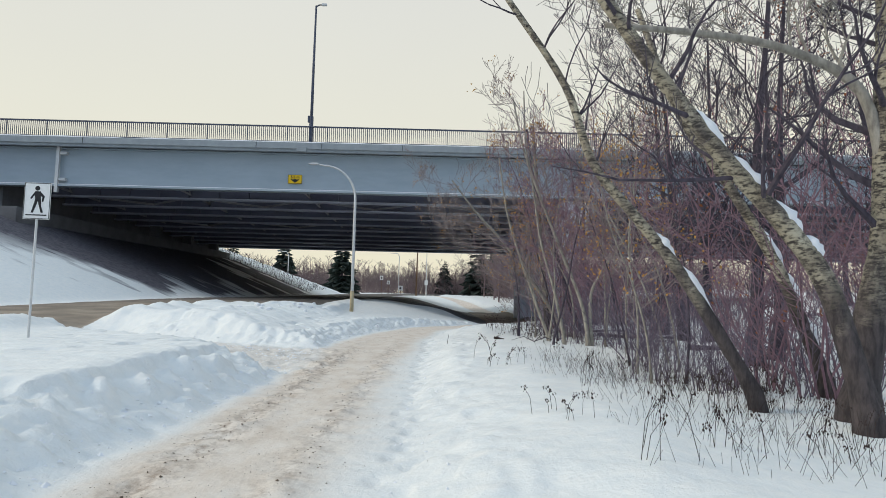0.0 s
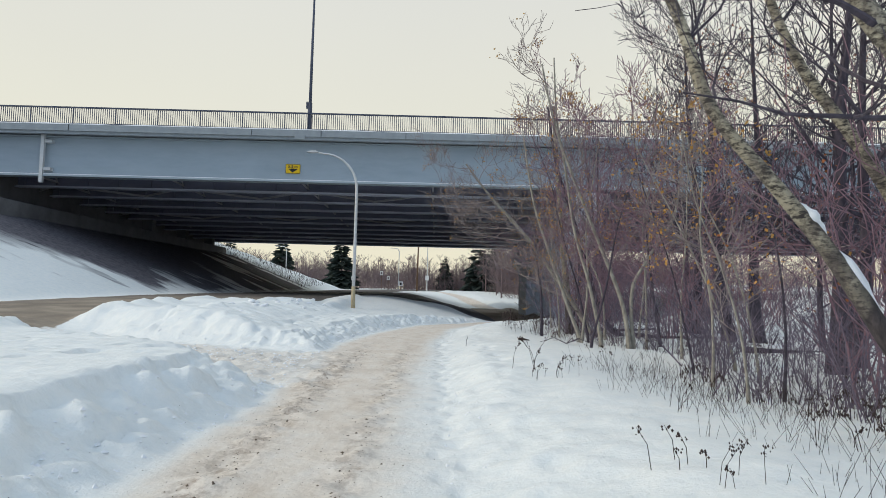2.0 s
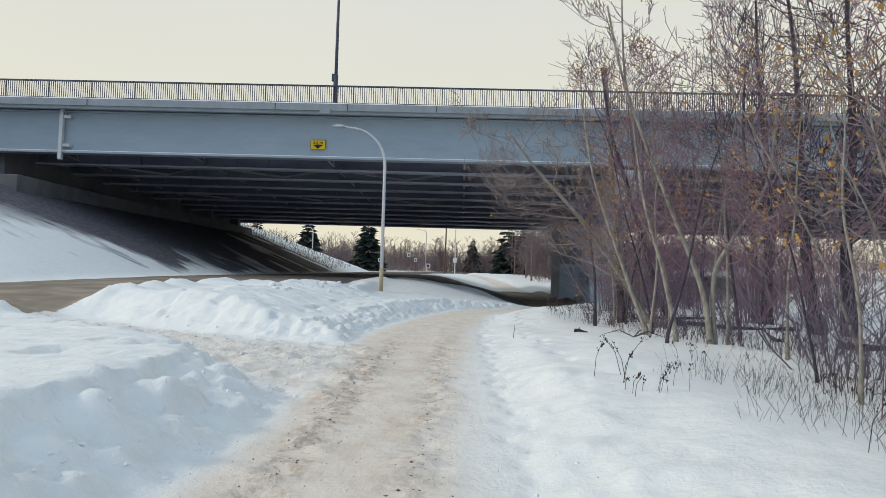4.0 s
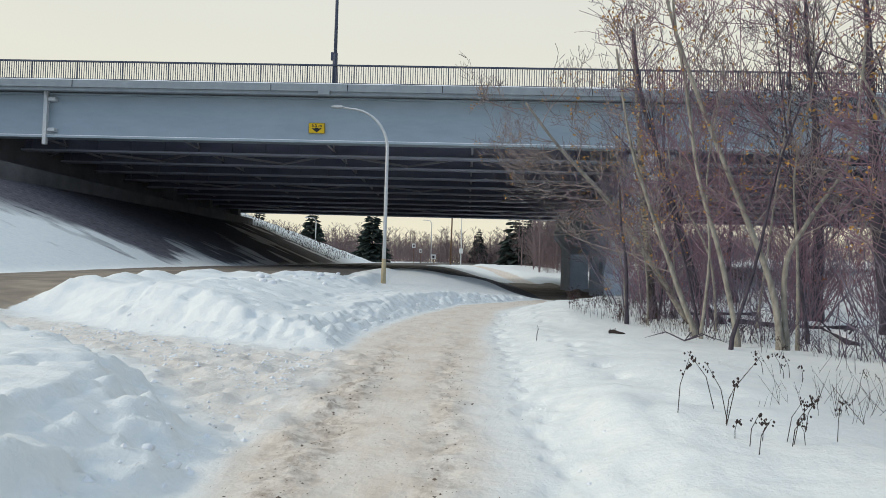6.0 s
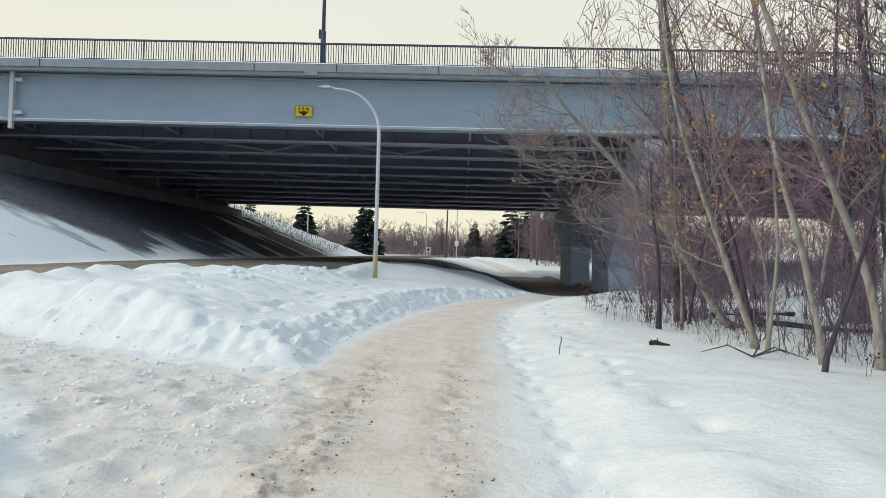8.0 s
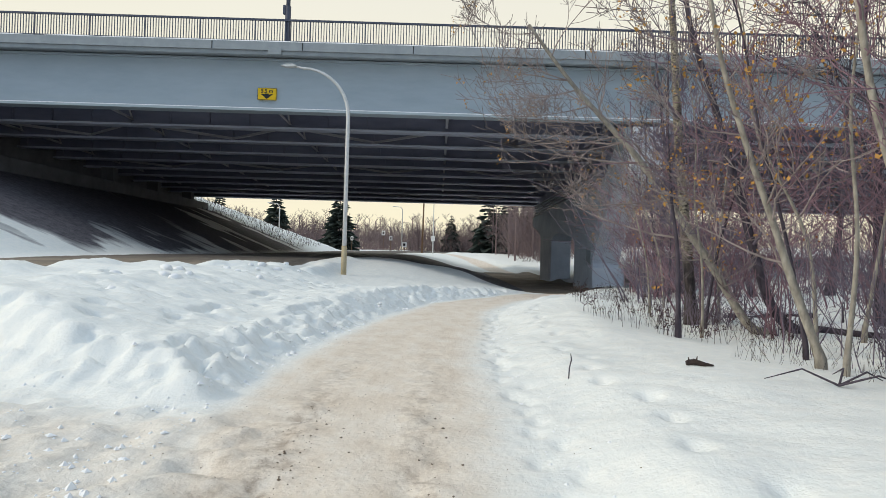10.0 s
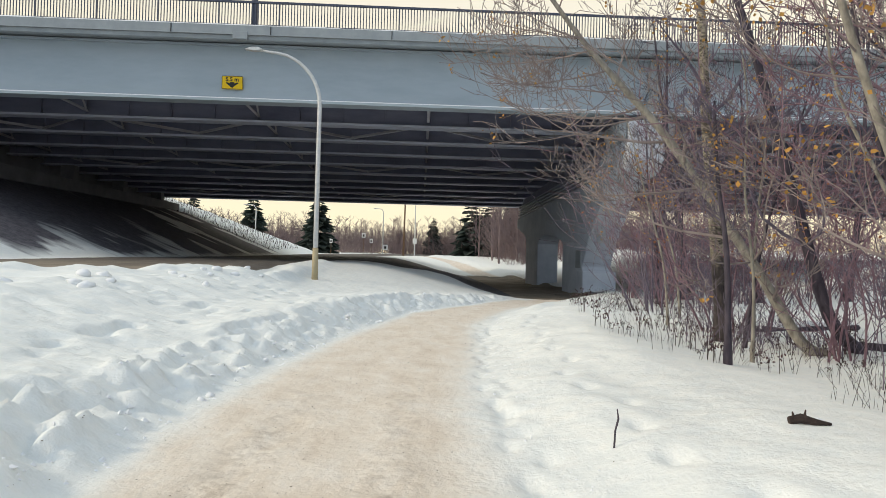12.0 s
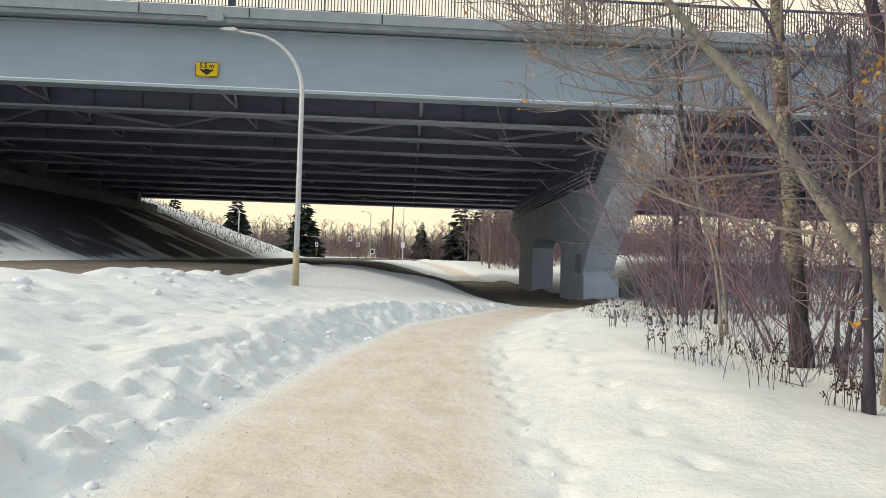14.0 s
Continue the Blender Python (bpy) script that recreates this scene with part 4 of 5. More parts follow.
SAPS = ((3.3, 9.9, 3.2), (4.1, 10.6, 3.6), (3.6, 11.6, 4.4), (4.6, 12.2, 4.0), (3.9, 13.0, 3.4), (4.9, 13.6, 5.0), (4.3, 14.6, 4.6), (2.9, 16.2, 5.2), (3.1, 17.9, 5.6), (4.6, 17.6, 6.0),
        (3.7, 19.6, 5.8), (4.4, 20.6, 6.4), (3.4, 22.2, 4.6), (4.1, 23.8, 6.2), (5.0, 25.2, 6.6), (3.9, 26.4, 5.2), (5.3, 18.6, 6.6), (5.6, 21.4, 6.8), (4.8, 28.0, 5.4), (5.8, 30.5, 6.0))
for i, (x, y, h) in enumerate(SAPS):
    if i % 3 == 0:
        sapling(400 + i, x, y, h, M_PALEBARK, M_PALETWIG, "slim pale bare sapling with few yellow leaves", 0.7)
    elif i % 3 == 1:
        sapling(400 + i, x, y, h, M_BARK, M_TWIG, "slim dark bare sapling with reddish twigs", 0.0)
    else:
        sapling(400 + i, x, y, h, M_PALEBARK, M_TWIG, "slender sapling with few orange leaves leaning over the path", 0.5)


def scatter(proto, spots, scale=(0.8, 1.25)):
    for i, (x, y) in enumerate(spots):
        s = rng.uniform(*scale)
        m = pose(x, y, gz(x, y), rng.uniform(-4, 4), rng.uniform(-4, 4), rng.uniform(0, 360))
        if i == 0:
            o = proto
            o.matrix_basis = m
        else:
            o = copy_thing(proto, m)
        o.scale = (s, s, s)


TH = [wild_tree(20 + i, h, M_BARK, M_BARK, lv, M_RUSTLEAF, 17, 2, 4) for i, (h, lv) in enumerate(((9.5, 0.0), (8.0, 0.10), (11.0, 0.0), (7.0, 0.15)))]
big = wild_tree(34, 11.5, M_BARK, M_BARK, 0.0, None, 20, 3, 4, down(8.8, 25.0), "big dark gnarled bare tree behind the thicket")
big2 = wild_tree(37, 9.5, M_BARK, M_BARK, 0.5, M_RUSTLEAF, 18, 3, 4, down(7.6, 14.5), "dark gnarled bare tree with few rust leaves")
big3 = wild_tree(39, 10.0, M_BARK, M_BARK, 0.25, M_RUSTLEAF, 19, 3, 4, down(7.7, 20.0), "dark gnarled bare tree with black twigs")
big4 = wild_tree(44, 8.8, M_BARK, M_BARK, 0.4, M_RUSTLEAF, 17, 3, 4, down(8.9, 16.6), "dark crooked tree with clinging rust leaves")
spots = []
while len(spots) < 34:
    y = rng.uniform(10, 62)
    x = rng.uniform(6.2 + max(0, (y - 38)) * 0.5, 34)
    if y > 40.5 and x < 45:
        continue
    if 44 < y < 80 or any((x - a) ** 2 + (y - b) ** 2 < 2.2 for a, b in spots):
        continue
    spots.append((x, y))
for i, t in enumerate(TH):
    for o in [t]:
        tagged(o, group="winter woods")
    scatter(t, spots[i::4], (0.75, 1.15))

SH = [shrub(40, 2.6, 9, M_TWIG, "tangled red-brown bare shrub in snow"), shrub(41, 1.7, 9, M_TWIG_GREY, "low grey-brown bare brush in snow"),
      shrub(42, 3.2, 9, M_TWIG, "tall reddish bare shrub with few rust leaves", leaves=0.3), shrub(43, 3.0, 7, M_TWIG_GREY, "bare grey saplings with thin twigs")]
spots = []
while len(spots) < 66:
    y = rng.uniform(8, 42)
    x0 = np.interp(y, (8, 12, 17, 24, 30, 36, 42), (5.2, 4.6, 4.6, 4.9, 4.6, 7.0, 8.4))
    x = x0 + rng.random() ** 1.3 * 19
    spots.append((x, y))
spots += [(rng.uniform(6.2, 11), rng.uniform(27, 39)) for _ in range(14)]
spots += [(rng.uniform(5.0, 8), rng.uniform(8.5, 14)) for _ in range(4)]
for i, s in enumerate(SH):
    tagged(s, group="thicket")
    scatter(s, spots[i::4], (0.7, 1.3))
def undergrowth(seed, height, stems):
    """Thin upright dark stems standing close together, each with a few twigs."""
    q = random.Random(seed)
    ob = thing("undergrowth_shrub", "thin dark upright stems standing in snow", "shrub", "undergrowth")
    twigs = Geo()
    for _ in range(stems):
        g, a, r_ = Geo(), q.uniform(0, 6.283), q.uniform(0, 0.5)
        bough(g, q, (math.cos(a) * r_, math.sin(a) * r_, -0.1), (q.gauss(0, 0.22), q.gauss(0, 0.22), 1), height * q.uniform(0.35, 1.1), 0.0085, 1, 4, 0.2, 0.16, 5, None, 0.0035, twigs)
        part("stem", g, M_TWIG_GREY, ob)
    tagged(part("twigs", twigs, M_TWIG_GREY, ob, "fine dark twigs"), kind="stuff")
    return ob


UG = [undergrowth(700, 1.3, 8), undergrowth(701, 0.8, 10), undergrowth(702, 1.9, 6)]
spots = [(float(np.interp(y, (8, 12, 17, 24, 32), (3.5, 3.3, 3.9, 3.7, 4.0))) + abs(rng.gauss(0, 1.7)), y) for y in [8 + 18 * rng.random() ** 1.5 for _ in range(66)]]
for i, u in enumerate(UG):
    scatter(u, spots[i::3], (0.7, 1.2))
# brush beyond the bridge
spots = [(rng.uniform(13, 60), rng.uniform(90, 120)) for _ in range(60)]
proto = shrub(47, 4.2, 12, M_TWIG, "tall brown roadside brush beyond the bridge")
scatter(proto, [p for p in spots if p[0] < 0.2 * p[1]], (0.5, 1.1))
low = shrub(48, 2.4, 12, M_TWIG_GREY, "low grey brush on snow beyond the bridge")
scatter(low, [p for p in spots if p[0] >= 0.2 * p[1]], (0.8, 1.4))


# ---- far woods ----
def spray(g, r, start, direction, length, rad, twigs=5):
    p, d = Vector(start), Vector(direction).normalized()
    q = p + d * length * 0.5 + Vector((r.gauss(0, 0.06), r.gauss(0, 0.06), 0.04)) * length
    e = q + (d + Vector((0, 0, 0.3))).normalized() * length * 0.5
    g.tube([p, q, e], [rad, rad * 0.6, 0.008], 3, False)
    for _ in range(twigs):
        f = r.uniform(0.2, 1.0)
        s = p.lerp(q, f * 2) if f < 0.5 else q.lerp(e, f * 2 - 1)
        w = (d * 0.7 + Vector((r.uniform(-1, 1), r.uniform(-1, 1), r.uniform(-0.2, 0.9)))).normalized()
        g.tube([s, s + w * length * r.uniform(0.25, 0.5)], [rad * 0.5, 0.008], 3, False)


def bare_template(seed, h):
    r = random.Random(seed)
    g = Geo()
    g.tube([(0, 0, -0.5), (0.05 * h * r.uniform(-1, 1), 0, h * 0.5), (0.1 * h * r.uniform(-1, 1), 0, h)], [0.016 * h, 0.011 * h, 0.01], 4, False)
    for k in range(18):
        f = r.uniform(0.12, 0.95)
        a = r.uniform(0, 6.28)
        spray(g, r, (0, 0, h * f), (math.cos(a) * 0.8, math.sin(a) * 0.8, 0.7), h * 0.36 * (1.3 - f), 0.045, 7)
    return np.array(g.v), g.f


def spruce_template(seed, h, detail=1.0):
    """Tiers of drooping boughs, each a few ragged sprays."""
    r = random.Random(seed)
    g = Geo()
    tiers = int(32 * detail)
    for k in range(tiers):
        f = k / tiers
        z = h * (0.06 + 0.92 * (f + r.uniform(-0.012, 0.012)))
        reach = h * 0.33 * (1 - f) ** 0.85 + 0.12
        for b in range(int(17 - 9 * f)):
            a = r.uniform(0, 6.28)
            L = reach * r.uniform(0.45, 1.2)
            d = Vector((math.cos(a), math.sin(a), 0))
            s = Vector((-d.y, d.x, 0))
            w = L * 0.28
            base, tip = Vector((0, 0, z)), d * L + Vector((0, 0, z - L * r.uniform(0.15, 0.4)))
            mid = base.lerp(tip, 0.55) + Vector((0, 0, 0.08 * L))
            g.add([base, mid + s * w, tip, mid - s * w, mid + Vector((0, 0, -0.22 * L))], ((0, 1, 2), (0, 2, 3), (1, 4, 2), (3, 2, 4), (0, 4, 1), (0, 3, 4)))
    return g


def spruce(seed, x, y, h, label):
    ob = thing("spruce_tree", label, "tree", at=(x, y, gz(x, y) - 0.2))
    part("trunk", Geo().tube([(0, 0, -0.3), (0, 0, h * 0.95)], [h * 0.02, 0.02], 7), M_BARK, ob)
    part("crown", spruce_template(seed, h), M_NEEDLE, ob)


def joined(name, templates, spots, material, label):
    V, F, o = [], [], 0
    r = random.Random(5)
    for x, y, s in spots:
        tv, tf = templates[r.randrange(len(templates))]
        a = r.uniform(0, 6.28)
        c, sn = math.cos(a) * s, math.sin(a) * s
        V.append(np.stack([tv[:, 0] * c - tv[:, 1] * sn + x, tv[:, 0] * sn + tv[:, 1] * c + y, tv[:, 2] * s + gz(x, y)], 1))
        F += [tuple(i + o for i in q) for q in tf]
        o += len(tv)
    me = bpy.data.meshes.new(name)
    me.from_pydata(np.concatenate(V).tolist(), [], F)
    me.materials.append(material)
    me.update()
    return tagged(new(name, me), label, "woods", kind="stuff")


bt = [bare_template(60 + i, 8.5) for i in range(5)]
spots = [(rng.uniform(-75, 70), rng.uniform(140, 215), rng.uniform(0.5, 1.0)) for _ in range(640)]
for _ in range(230):
    y = rng.uniform(100, 150)
    x = rng.uniform(9, 45)
    spots.append((x, y, rng.uniform(0.8, 1.35) if x < 0.21 * y else rng.uniform(0.35, 0.6)))
spots += [(rng.uniform(-45, -30), rng.uniform(118, 150), rng.uniform(0.5, 0.9)) for _ in range(20)]
joined("far_woods", bt, spots, M_FARWOOD, "distant bare brown winter woods along the road")
bush = []
for i in range(4):
    r = random.Random(170 + i)
    g = Geo()
    for s in range(16):
        a = r.uniform(0, 6.28)
        spray(g, r, (r.gauss(0, 0.9), r.gauss(0, 0.9), -0.2), (math.cos(a) * 0.9, math.sin(a) * 0.9, 1), 1.2 + 3.6 * r.random() ** 1.5, 0.035, 8)
    bush.append((np.array(g.v), g.f))
spots = [(rng.uniform(-70, 60), rng.uniform(134, 165), rng.uniform(0.8, 1.4)) for _ in range(150)]
spots += [(rng.uniform(10, 40), rng.uniform(98, 130), rng.uniform(0.3, 0.95)) for _ in range(120)]
joined("far_brush", bush, [(a, b, c if a < 0.21 * b else c * 0.55) for a, b, c in spots], M_FARWOOD, "distant reddish-brown bare brush along the snow")
st = []
for i in range(3):
    g = spruce_template(80 + i, 9.0, 0.6)
    st.append((np.array(g.v), g.f))
spots = [(rng.uniform(-70, 70), rng.uniform(185, 225), rng.uniform(0.6, 1.0)) for _ in range(24)]
spots += [(rng.uniform(8, 27), rng.uniform(130, 160), rng.uniform(1.0, 1.5)) for _ in range(22)]
joined("far_spruces", st, spots, M_NEEDLE, "distant dark spruces standing among bare woods")
spruce(90, -29.9, 125, 11.5, "dark green spruce by the far road")
spruce(91, -17.1, 115, 11.0, "broad dark green spruce by the far road")
spruce(92, -37.5, 118, 10.5, "dark spruce on the snowy embankment")
spruce(93, 1.5, 150, 8.5, "distant dark spruce by the road")


# ---- far poles and signs ----
def far_lamp(x, y, h, label):
    z = gz(x, y)
    ob = thing("far_street_lamp", label, "street lamp", at=(x, y, z))
    part("pole", Geo().tube([(0, 0, -0.3), (0, 0, h - 0.6), (-0.35, 0, h - 0.1), (-1.3, 0, h)], [0.1, 0.08, 0.07, 0.05], 8), M_GALV, ob, smooth=True)
    part("lamp_head", Geo().box(-1.85, -1.3, -0.12, 0.12, h - 0.06, h + 0.06), M_GALV, ob)


far_lamp(-25.6, 110, 7.0, "thin grey street lamp by the far road")
far_lamp(-8.2, 135, 8.5, "distant grey street lamp by the road")
up_ = thing("utility_pole", "brown wooden pole beside the far road", "pole", at=(-3.5, 105, gz(-3.5, 105)))
part("pole", Geo().tube([(0, 0, -0.4), (0.1, 0, 8.3)], [0.15, 0.10], 8), M_WOODPOLE, up_, smooth=True)
part("crossarm", Geo().box(-0.9, 0.3, -0.05, 0.05, 7.7, 7.85), M_WOODPOLE, up_)
fl = thing("far_lamp_post", "slim pale lamp post with a small sign", "lamp post", at=(-2.0, 112, gz(-2.0, 112)))
part("pole", Geo().tube([(0, 0, -0.4), (0, 0, 8.0)], [0.1, 0.06], 8), M_GALV, fl)
part("sign_plate", Geo().box(-0.3, 0.3, -0.14, -0.1, 2.0, 2.8), M_WHITE, fl)


def road_sign(x, y, h, w, ph, label):
    w, ph = w * 0.7, ph * 0.7
    ob = thing("road_sign", label, "sign", at=(x, y, gz(x, y)))
    part("post", Geo().tube([(0, 0, -0.3), (0, 0, h)], [0.05, 0.05], 6), M_WOODPOLE, ob)
    part("panel", Geo().box(-w / 2, w / 2, -0.09, -0.05, h - ph, h), M_WHITE, ob)
    part("symbol", Geo().box(-w * 0.22, w * 0.22, -0.1, -0.094, h - ph * 0.78, h - ph * 0.25), M_BLACK, ob, "dark unreadable bars")


road_sign(-9.6, 110, 3.2, 0.8, 1.0, "small white road sign on a post")
road_sign(-8.6, 112, 2.4, 0.7, 0.9, "small white road sign in roadside snow")
road_sign(-14.4, 110, 2.2, 0.6, 0.9, "small white sign by the far road")
road_sign(-6.8, 118, 1.6, 1.2, 1.2, "low pale sign board in roadside snow")
gb = thing("green_cabinet", "small green utility cabinet by the far road", "cabinet", at=(-22.5, 108, gz(-22.5, 108)))
part("body", Geo().box(-0.8, 0.8, -0.5, 0.5, -0.2, 1.1), M_GREEN, gb, bevel=0.05)


# ---- weeds, grass, debris ----
def weed(seed, h):
    r = random.Random(seed)
    ob = thing("dried_weed", "dry dark weed stalks with seed heads poking from snow", "weed")
    for s in range(5):
        g, hd = Geo(), Geo()
        a = r.uniform(0, 6.28)
        x, y = r.gauss(0, 0.12), r.gauss(0, 0.12)
        L = h * r.uniform(0.45, 1.1)
        lx, ly = math.cos(a) * L * 0.55, math.sin(a) * L * 0.4
        p = [(x, y, -0.1), (x + lx * 0.35, y + ly * 0.35, L * 0.55), (x + lx, y + ly, L)]
        g.tube(p, [0.0034, 0.0028, 0.0016], 4)
        for k in range(r.randrange(5, 11)):
            f = 1 - 0.07 * k
            c = Vector(p[1]).lerp(Vector(p[2]), f) + Vector((r.gauss(0, 0.02), r.gauss(0, 0.02), r.gauss(0, 0.006)))
            q = r.uniform(0.005, 0.011)
            hd.add([c + Vector((q, 0, 0)), c + Vector((0, q, 0)), c + Vector((-q, 0, 0)), c + Vector((0, -q, 0)), c + Vector((0, 0, q * 1.4)), c + Vector((0, 0, -q * 1.4))],
                   ((0, 1, 4), (1, 2, 4), (2, 3, 4), (3, 0, 4), (1, 0, 5), (2, 1, 5), (3, 2, 5), (0, 3, 5)))
        st_ = part("stalk", g, M_WEED, ob)
        tagged(part("seed_head", hd, M_WEED, st_, "dark dry seed head"), kind="stuff")
    return ob


W = [weed(100, 0.32), weed(101, 0.40), weed(102, 0.25)]
spots = [(1.29, 5.9), (1.51, 4.5), (1.15, 6.4), (2.2, 5.0), (0.89, 11.45), (0.97, 10.9), (1.3, 10.9), (2.0, 8.6), (2.04, 23.4), (2.49, 21.6), (2.2, 22.3), (2.6, 13.9), (2.8, 7.3), (2.9, 9.9)]
spots += [(np.interp(y, (5, 24), (3.1, 3.3)) + abs(rng.gauss(0, 1.2)), y) for y in [rng.uniform(4, 34) for _ in range(60)]]
for i, w in enumerate(W):
    tagged(w, group="weeds along the path")
    scatter(w, spots[i::3], (0.7, 1.2))


def withered(seed):
    """A small dead plant with shrivelled dark leaves."""
    q = random.Random(seed)
    ob = thing("withered_plant", "withered dark-leaved plant standing in snow", "plant", "withered plants")
    for s in range(6):
        x, y, L, a = q.gauss(0, 0.13), q.gauss(0, 0.13), q.uniform(0.22, 0.5), q.uniform(0, 6.28)
        tip = (x + math.cos(a) * L * 0.3, y + math.sin(a) * L * 0.3, L)
        sk = part("stalk", Geo().tube([(x, y, -0.08), (x + math.cos(a) * L * 0.08, y + math.sin(a) * L * 0.08, L * 0.55), tip], [0.005, 0.004, 0.002], 4), M_WEED, ob)
        lf = leaf_geo(q, [Vector((x, y, 0)).lerp(Vector(tip), f) for f in (0.45, 0.6, 0.75, 0.9, 1.0)], 1.0, 0.042, 0.02, 2)
        tagged(part("leaf_tuft", lf, M_WITHER, sk, "shrivelled dark purple leaves"), kind="stuff")
    return ob


WP = [withered(600), withered(601)]
spots = [(1.95, 24.2), (2.15, 23.7), (2.6, 21.6), (3.1, 21.2), (2.9, 23.2), (3.3, 25.5), (2.5, 27.6)]
for i, w in enumerate(WP):
    scatter(w, spots[i::2], (0.8, 1.2))

r = random.Random(9)
g = Geo()
for _ in range(3600):
    y = r.uniform(4, 40)
    x0 = float(np.interp(y, (4, 8, 12, 17, 24, 30, 36, 42), (3.0, 2.9, 2.9, 3.4, 3.2, 3.0, 5.0, 7.2)))
    x = x0 + abs(r.gauss(0, 3.0)) + 2.4 * noise.noise((y * 0.9, 3.3, 0))
    z, L, a = 0.0, 0.06 + 0.30 * r.random() ** 2, r.uniform(0, 6.28)
    g.tube([(x, y, z - 0.05), (x + math.cos(a) * L * r.random() * 1.3, y + math.sin(a) * L * 0.4, z + L)], [0.003, 0.0016], 3, False)
for _ in range(1100):
    y = r.uniform(4.2, 13)
    x, L, a = 1.9 + abs(r.gauss(0.9, 1.3)) + 0.9 * noise.noise((y * 1.3, 7.1, 0)), 0.07 + 0.36 * r.random() ** 1.8, r.uniform(0, 6.28)
    g.tube([(x, y, -0.05), (x + math.cos(a) * L * 1.1 * r.random(), y + math.sin(a) * L * 0.6, L * 0.85)], [0.0022, 0.0012], 3, False)
for _ in range(900):
    x, y, L, a = r.uniform(-31, -17), r.uniform(82, 100), r.uniform(0.2, 0.6), r.uniform(0, 6.28)
    g.tube([(x, y, -0.05), (x + math.cos(a) * L * 0.4, y + math.sin(a) * L * 0.4, L)], [0.02, 0.008], 3, False)
v = np.array(g.v)
base = v.reshape(-1, 6, 3)[:, :3].mean(1)
lift = terrain(base[:, 0], base[:, 1])[0]
v[:, 2] += np.repeat(lift, 6)
g.v = [tuple(p) for p in v]
part_ob = part("dead_grass", g, M_WEED)
tagged(part_ob, "thin dry brown stalks poking out of the snow", "grass", kind="stuff")


def chunk(seed, name, material, label, category, size, at):
    r = random.Random(seed)
    bm = bmesh.new()
    bmesh.ops.create_icosphere(bm, subdivisions=2, radius=1)
    for vv in bm.verts:
        k = 1 + 0.35 * noise.noise(vv.co * 1.7 + Vector((seed, 0, 0)))
        vv.co = Vector((vv.co.x * size[0], vv.co.y * size[1], vv.co.z * size[2])) * k
    me = bpy.data.meshes.new(name)
    bm.to_mesh(me)
    bm.free()
    me.polygons.foreach_set("use_smooth", [True] * len(me.polygons))
    me.materials.append(material)
    ob = tagged(new(name, me), label, category)
    ob.matrix_basis = pose(at[0], at[1], gz(*at) + size[2] * 0.15, 0, 0, r.uniform(0, 360))
    return ob


for i in range(46):
    y = r.uniform(9, 33)
    edge = float(np.interp(y, PATH_Y, PATH_X)) - float(np.interp(y, PATH_Y, PATH_W))
    if i % 3:
        x = edge - abs(r.gauss(0.25, 0.35))
    else:
        x, y = r.uniform(-7.4, -5.6), r.uniform(21, 36)
    if 12.5 < y < 19.5 and x < -3:
        continue
    s = r.uniform(0.025, 0.06) if i % 3 else r.uniform(0.08, 0.17)
    tagged(chunk(200 + i, "snow_chunk", M_SNOW, "loose lump of ploughed snow", "snow chunk", (s, s * 0.8, s * 0.6), (x, y)), group="ploughed lumps")
# clods along the ploughed edges, and grit on the path
def speckle(name, material, label, category, spots):
    base = np.array([(1, 0, 0), (-1, 0, 0), (0, 1, 0), (0, -1, 0), (0, 0, 1), (0, 0, -1)], float)
    tri = ((0, 2, 4), (2, 1, 4), (1, 3, 4), (3, 0, 4), (2, 0, 5), (1, 2, 5), (3, 1, 5), (0, 3, 5))
    rs = np.random.RandomState(3)
    xs, ys, ss_ = (np.array(a) for a in zip(*spots))
    zs = terrain(xs, ys)[0]
    V = base[None] * (ss_[:, None, None] * rs.uniform(0.55, 1.3, (len(xs), 6, 1)))
    V[:, :, 2] *= 0.7
    V += np.stack([xs, ys, zs], 1)[:, None]
    F = [tuple(6 * i + k for k in q) for i in range(len(xs)) for q in tri]
    me = bpy.data.meshes.new(name)
    me.from_pydata(V.reshape(-1, 3).tolist(), [], F)
    me.materials.append(material)
    tagged(new(name, me), label, category, kind="stuff")


clods, grit = [], []
for _ in range(1700):
    y = 4 + 34 * r.random() ** 1.2
    xc, w = float(np.interp(y, PATH_Y, PATH_X)), float(np.interp(y, PATH_Y, PATH_W))
    if r.random() < 0.75:
        clods.append((xc - w - abs(r.gauss(0.0, 0.42)), y, 0.008 + 0.03 * r.random() ** 3))
    else:
        clods.append((xc + w + abs(r.gauss(0, 0.25)), y, 0.006 + 0.018 * r.random() ** 3))
for _ in range(900):
    s = r.uniform(-9, -3)
    clods.append((s, float(np.interp(s, SIDE_X, SIDE_Y)) + r.gauss(0, 0.9), 0.01 + 0.04 * r.random() ** 3))
for _ in range(2600):
    y = 3.5 + 34 * r.random() ** 1.2
    xc, w = float(np.interp(y, PATH_Y, PATH_X)), float(np.interp(y, PATH_Y, PATH_W))
    grit.append((xc + max(-1.3, min(1.4, r.gauss(-0.2, 0.62))) * w, y, 0.003 + 0.006 * r.random() ** 4))
for _ in range(900):
    y = r.uniform(3.5, 17)
    d = r.gauss(-0.55, 0.13) if r.random() < 0.62 else r.gauss(0.42, 0.12)
    grit.append((-1.5 + d, y, 0.004 + 0.013 * r.random() ** 3))
speckle("snow_clods", M_SNOW, "small crumbled clods of ploughed snow", "snow", clods)
speckle("path_grit", M_GRIT, "dark grit and leaf bits scattered on the path", "grit", grit)


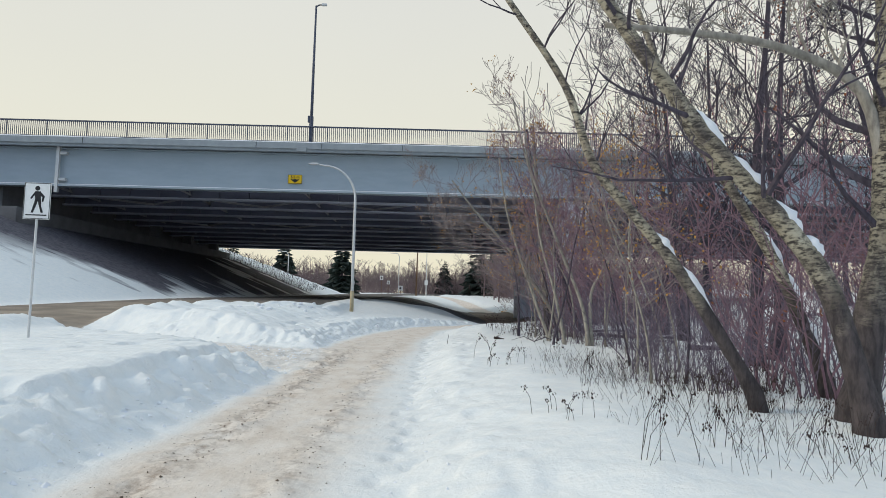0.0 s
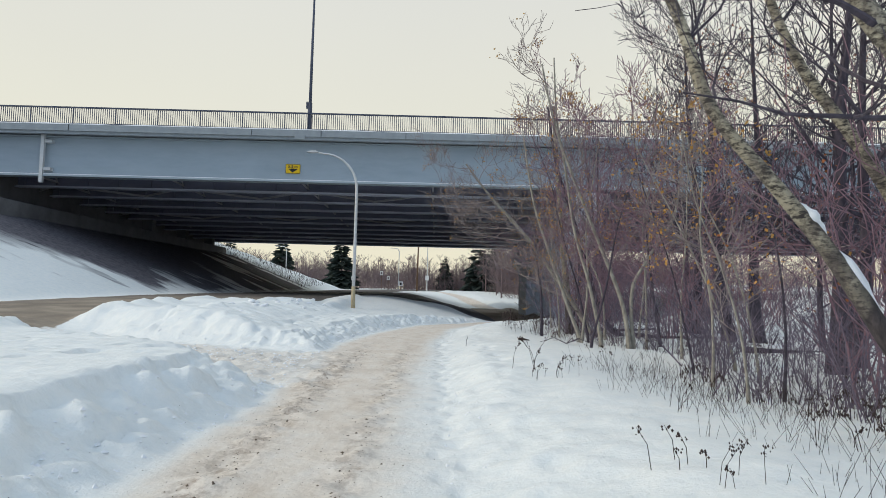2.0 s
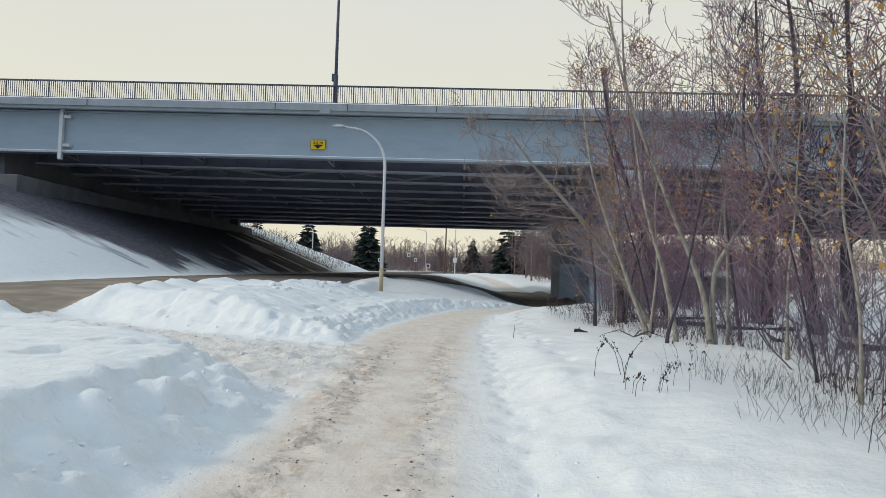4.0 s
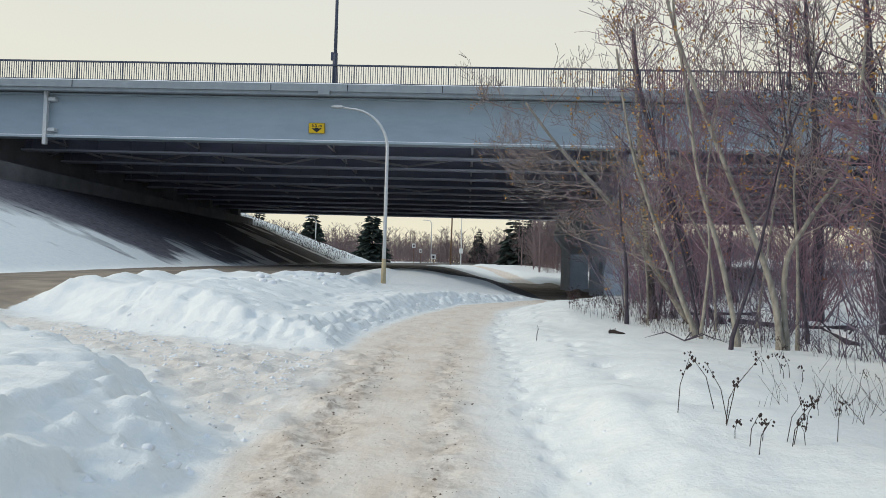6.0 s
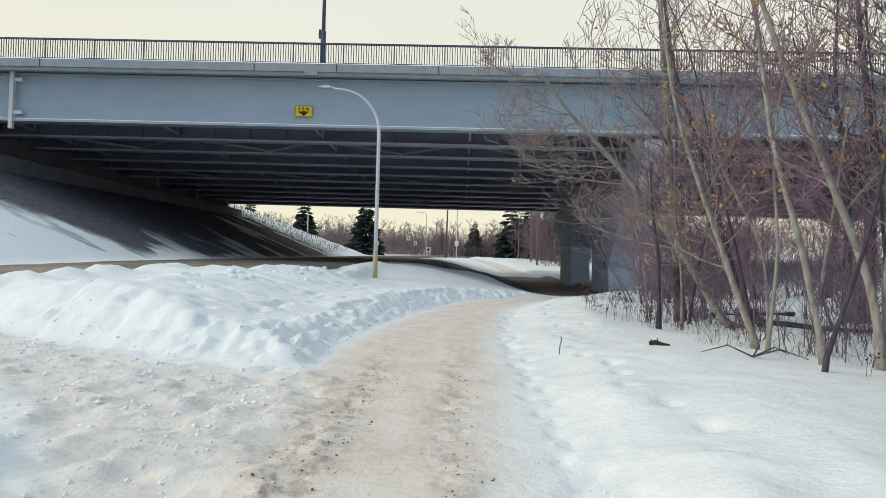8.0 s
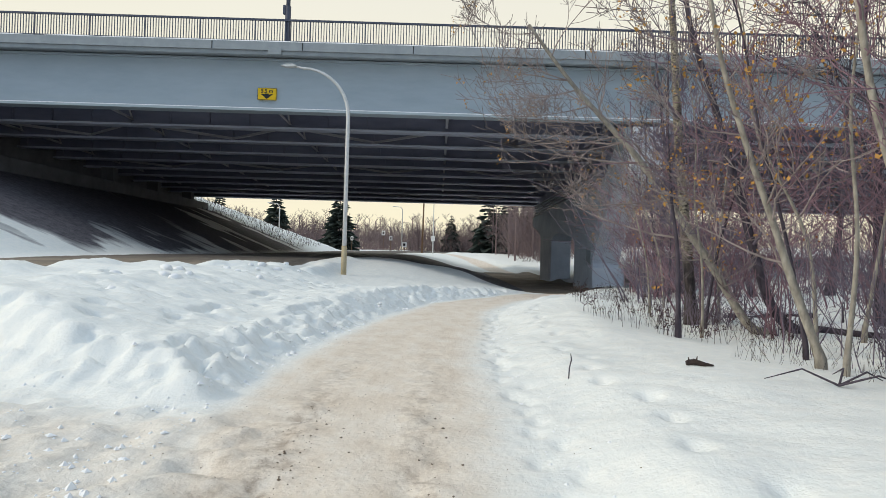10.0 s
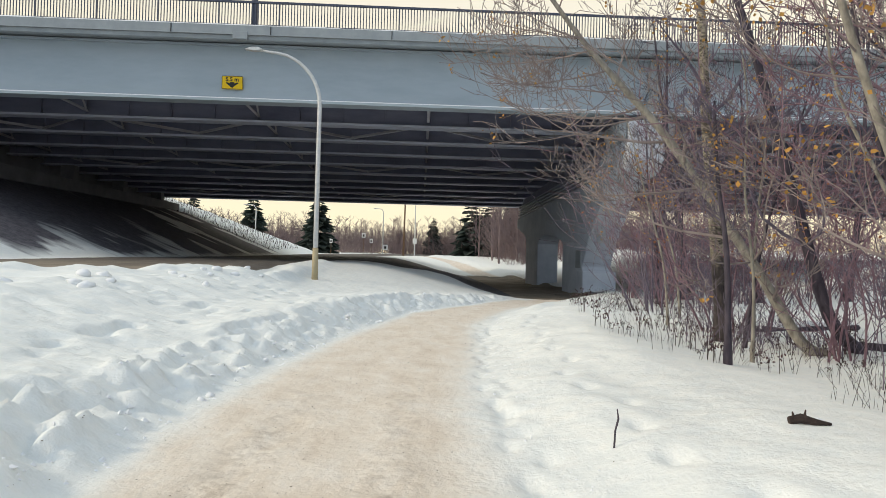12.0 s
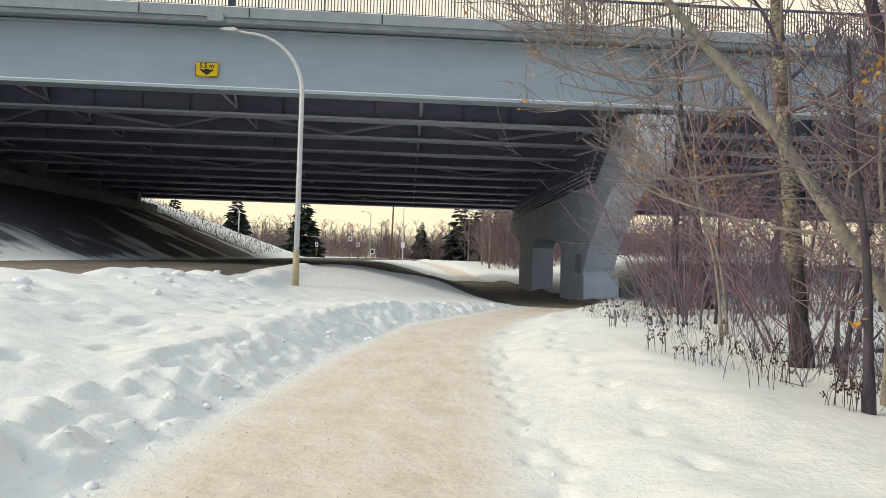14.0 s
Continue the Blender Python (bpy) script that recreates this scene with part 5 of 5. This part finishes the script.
# fallen logs under snow among the brush
def log(seed, x, y, length, turn, rad):
    q = random.Random(seed)
    ob = thing("fallen_log", "fallen dark log capped with snow in the brush", "log", "fallen logs", at=(x, y, gz(x, y)), turn=turn)
    pts = [(-length / 2 + length * k / 4, q.gauss(0, 0.05), rad * 0.15 + 0.08 * k / 4 + q.gauss(0, 0.02)) for k in range(5)]
    rr_ = [rad * (1.1 - 0.12 * k) for k in range(5)]
    part("trunk", Geo().tube(pts, rr_, 9), M_BARK, ob, smooth=True)
    part("snow", Geo().tube([(a, b_, z + e * 0.7) for (a, b_, z), e in zip(pts, rr_)], [0.03] + [e * 0.95 for e in rr_[1:4]] + [0.03], 8), M_SNOW, ob, "snow along the log", smooth=True)
    for k in range(3):
        i = q.randrange(1, 4)
        a = q.uniform(0, 6.28)
        p = Vector(pts[i])
        part("stub", Geo().tube([p, p + Vector((q.gauss(0, 0.1), math.cos(a) * 0.3, 0.3 + 0.2 * q.random()))], [rad * 0.3, 0.01], 5), M_BARK, ob)


for k, (x, y, L_, tn, rd) in enumerate(((8.2, 17.4, 2.6, -35, 0.10), (6.4, 19.6, 2.4, 70, 0.08), (7.0, 22.8, 2.8, -40, 0.11), (7.8, 12.0, 2.0, 65, 0.08), (6.6, 26.2, 2.6, 20, 0.10))):
    log(500 + k, x, y, L_, tn, rd)

# broken charred branch
cb = thing("charred_branch", "short black broken branch lying on snow", "branch", at=(1.75, 18.27, gz(1.75, 18.27)), turn=-12)
part("stick", Geo().tube([(-0.2, 0, 0.03), (-0.08, 0.02, 0.05), (0.06, -0.01, 0.03), (0.22, 0.02, 0.015)], [0.035, 0.045, 0.03, 0.012], 7), M_WEED, cb)
part("stub", Geo().tube([(-0.15, 0, 0.04), (-0.17, -0.01, 0.11)], [0.02, 0.008], 5), M_WEED, cb)
part("stub", Geo().tube([(-0.05, 0, 0.05), (-0.03, 0.02, 0.13)], [0.022, 0.006], 5), M_WEED, cb)
part("snow_patch", Geo().tube([(0.02, 0.0, 0.045), (0.08, 0.01, 0.05), (0.16, 0.015, 0.03)], [0.01, 0.022, 0.01], 6), M_SNOW, cb, "dab of snow")
cb.scale = (0.68, 0.68, 0.8)
# stem poking out of the bank
stk = thing("dead_stalk", "single frayed dead stalk standing in snow", "stalk", at=(0.31, 18.16, gz(0.31, 18.16)))
part("stalk", Geo().tube([(0, 0, -0.1), (0.01, 0, 0.12), (0.03, 0, 0.2), (0.02, 0, 0.27)], [0.008, 0.007, 0.008, 0.004], 5), M_BARK, stk)
# low dead twig bent over the snow
tw = thing("fallen_twig", "dark forked dead twig lying across snow", "twig", at=(2.6, 17.2, gz(2.6, 17.2)))
for k, a in enumerate((0.2, -0.5, 0.9, 2.6)):
    part("prong", Geo().tube([(0, 0, 0.02), (0.3 * math.cos(a), 0.3 * math.sin(a), 0.14), (0.62 * math.cos(a + 0.2), 0.62 * math.sin(a + 0.2), 0.03)], [0.012, 0.009, 0.004], 5), M_BARK, tw)
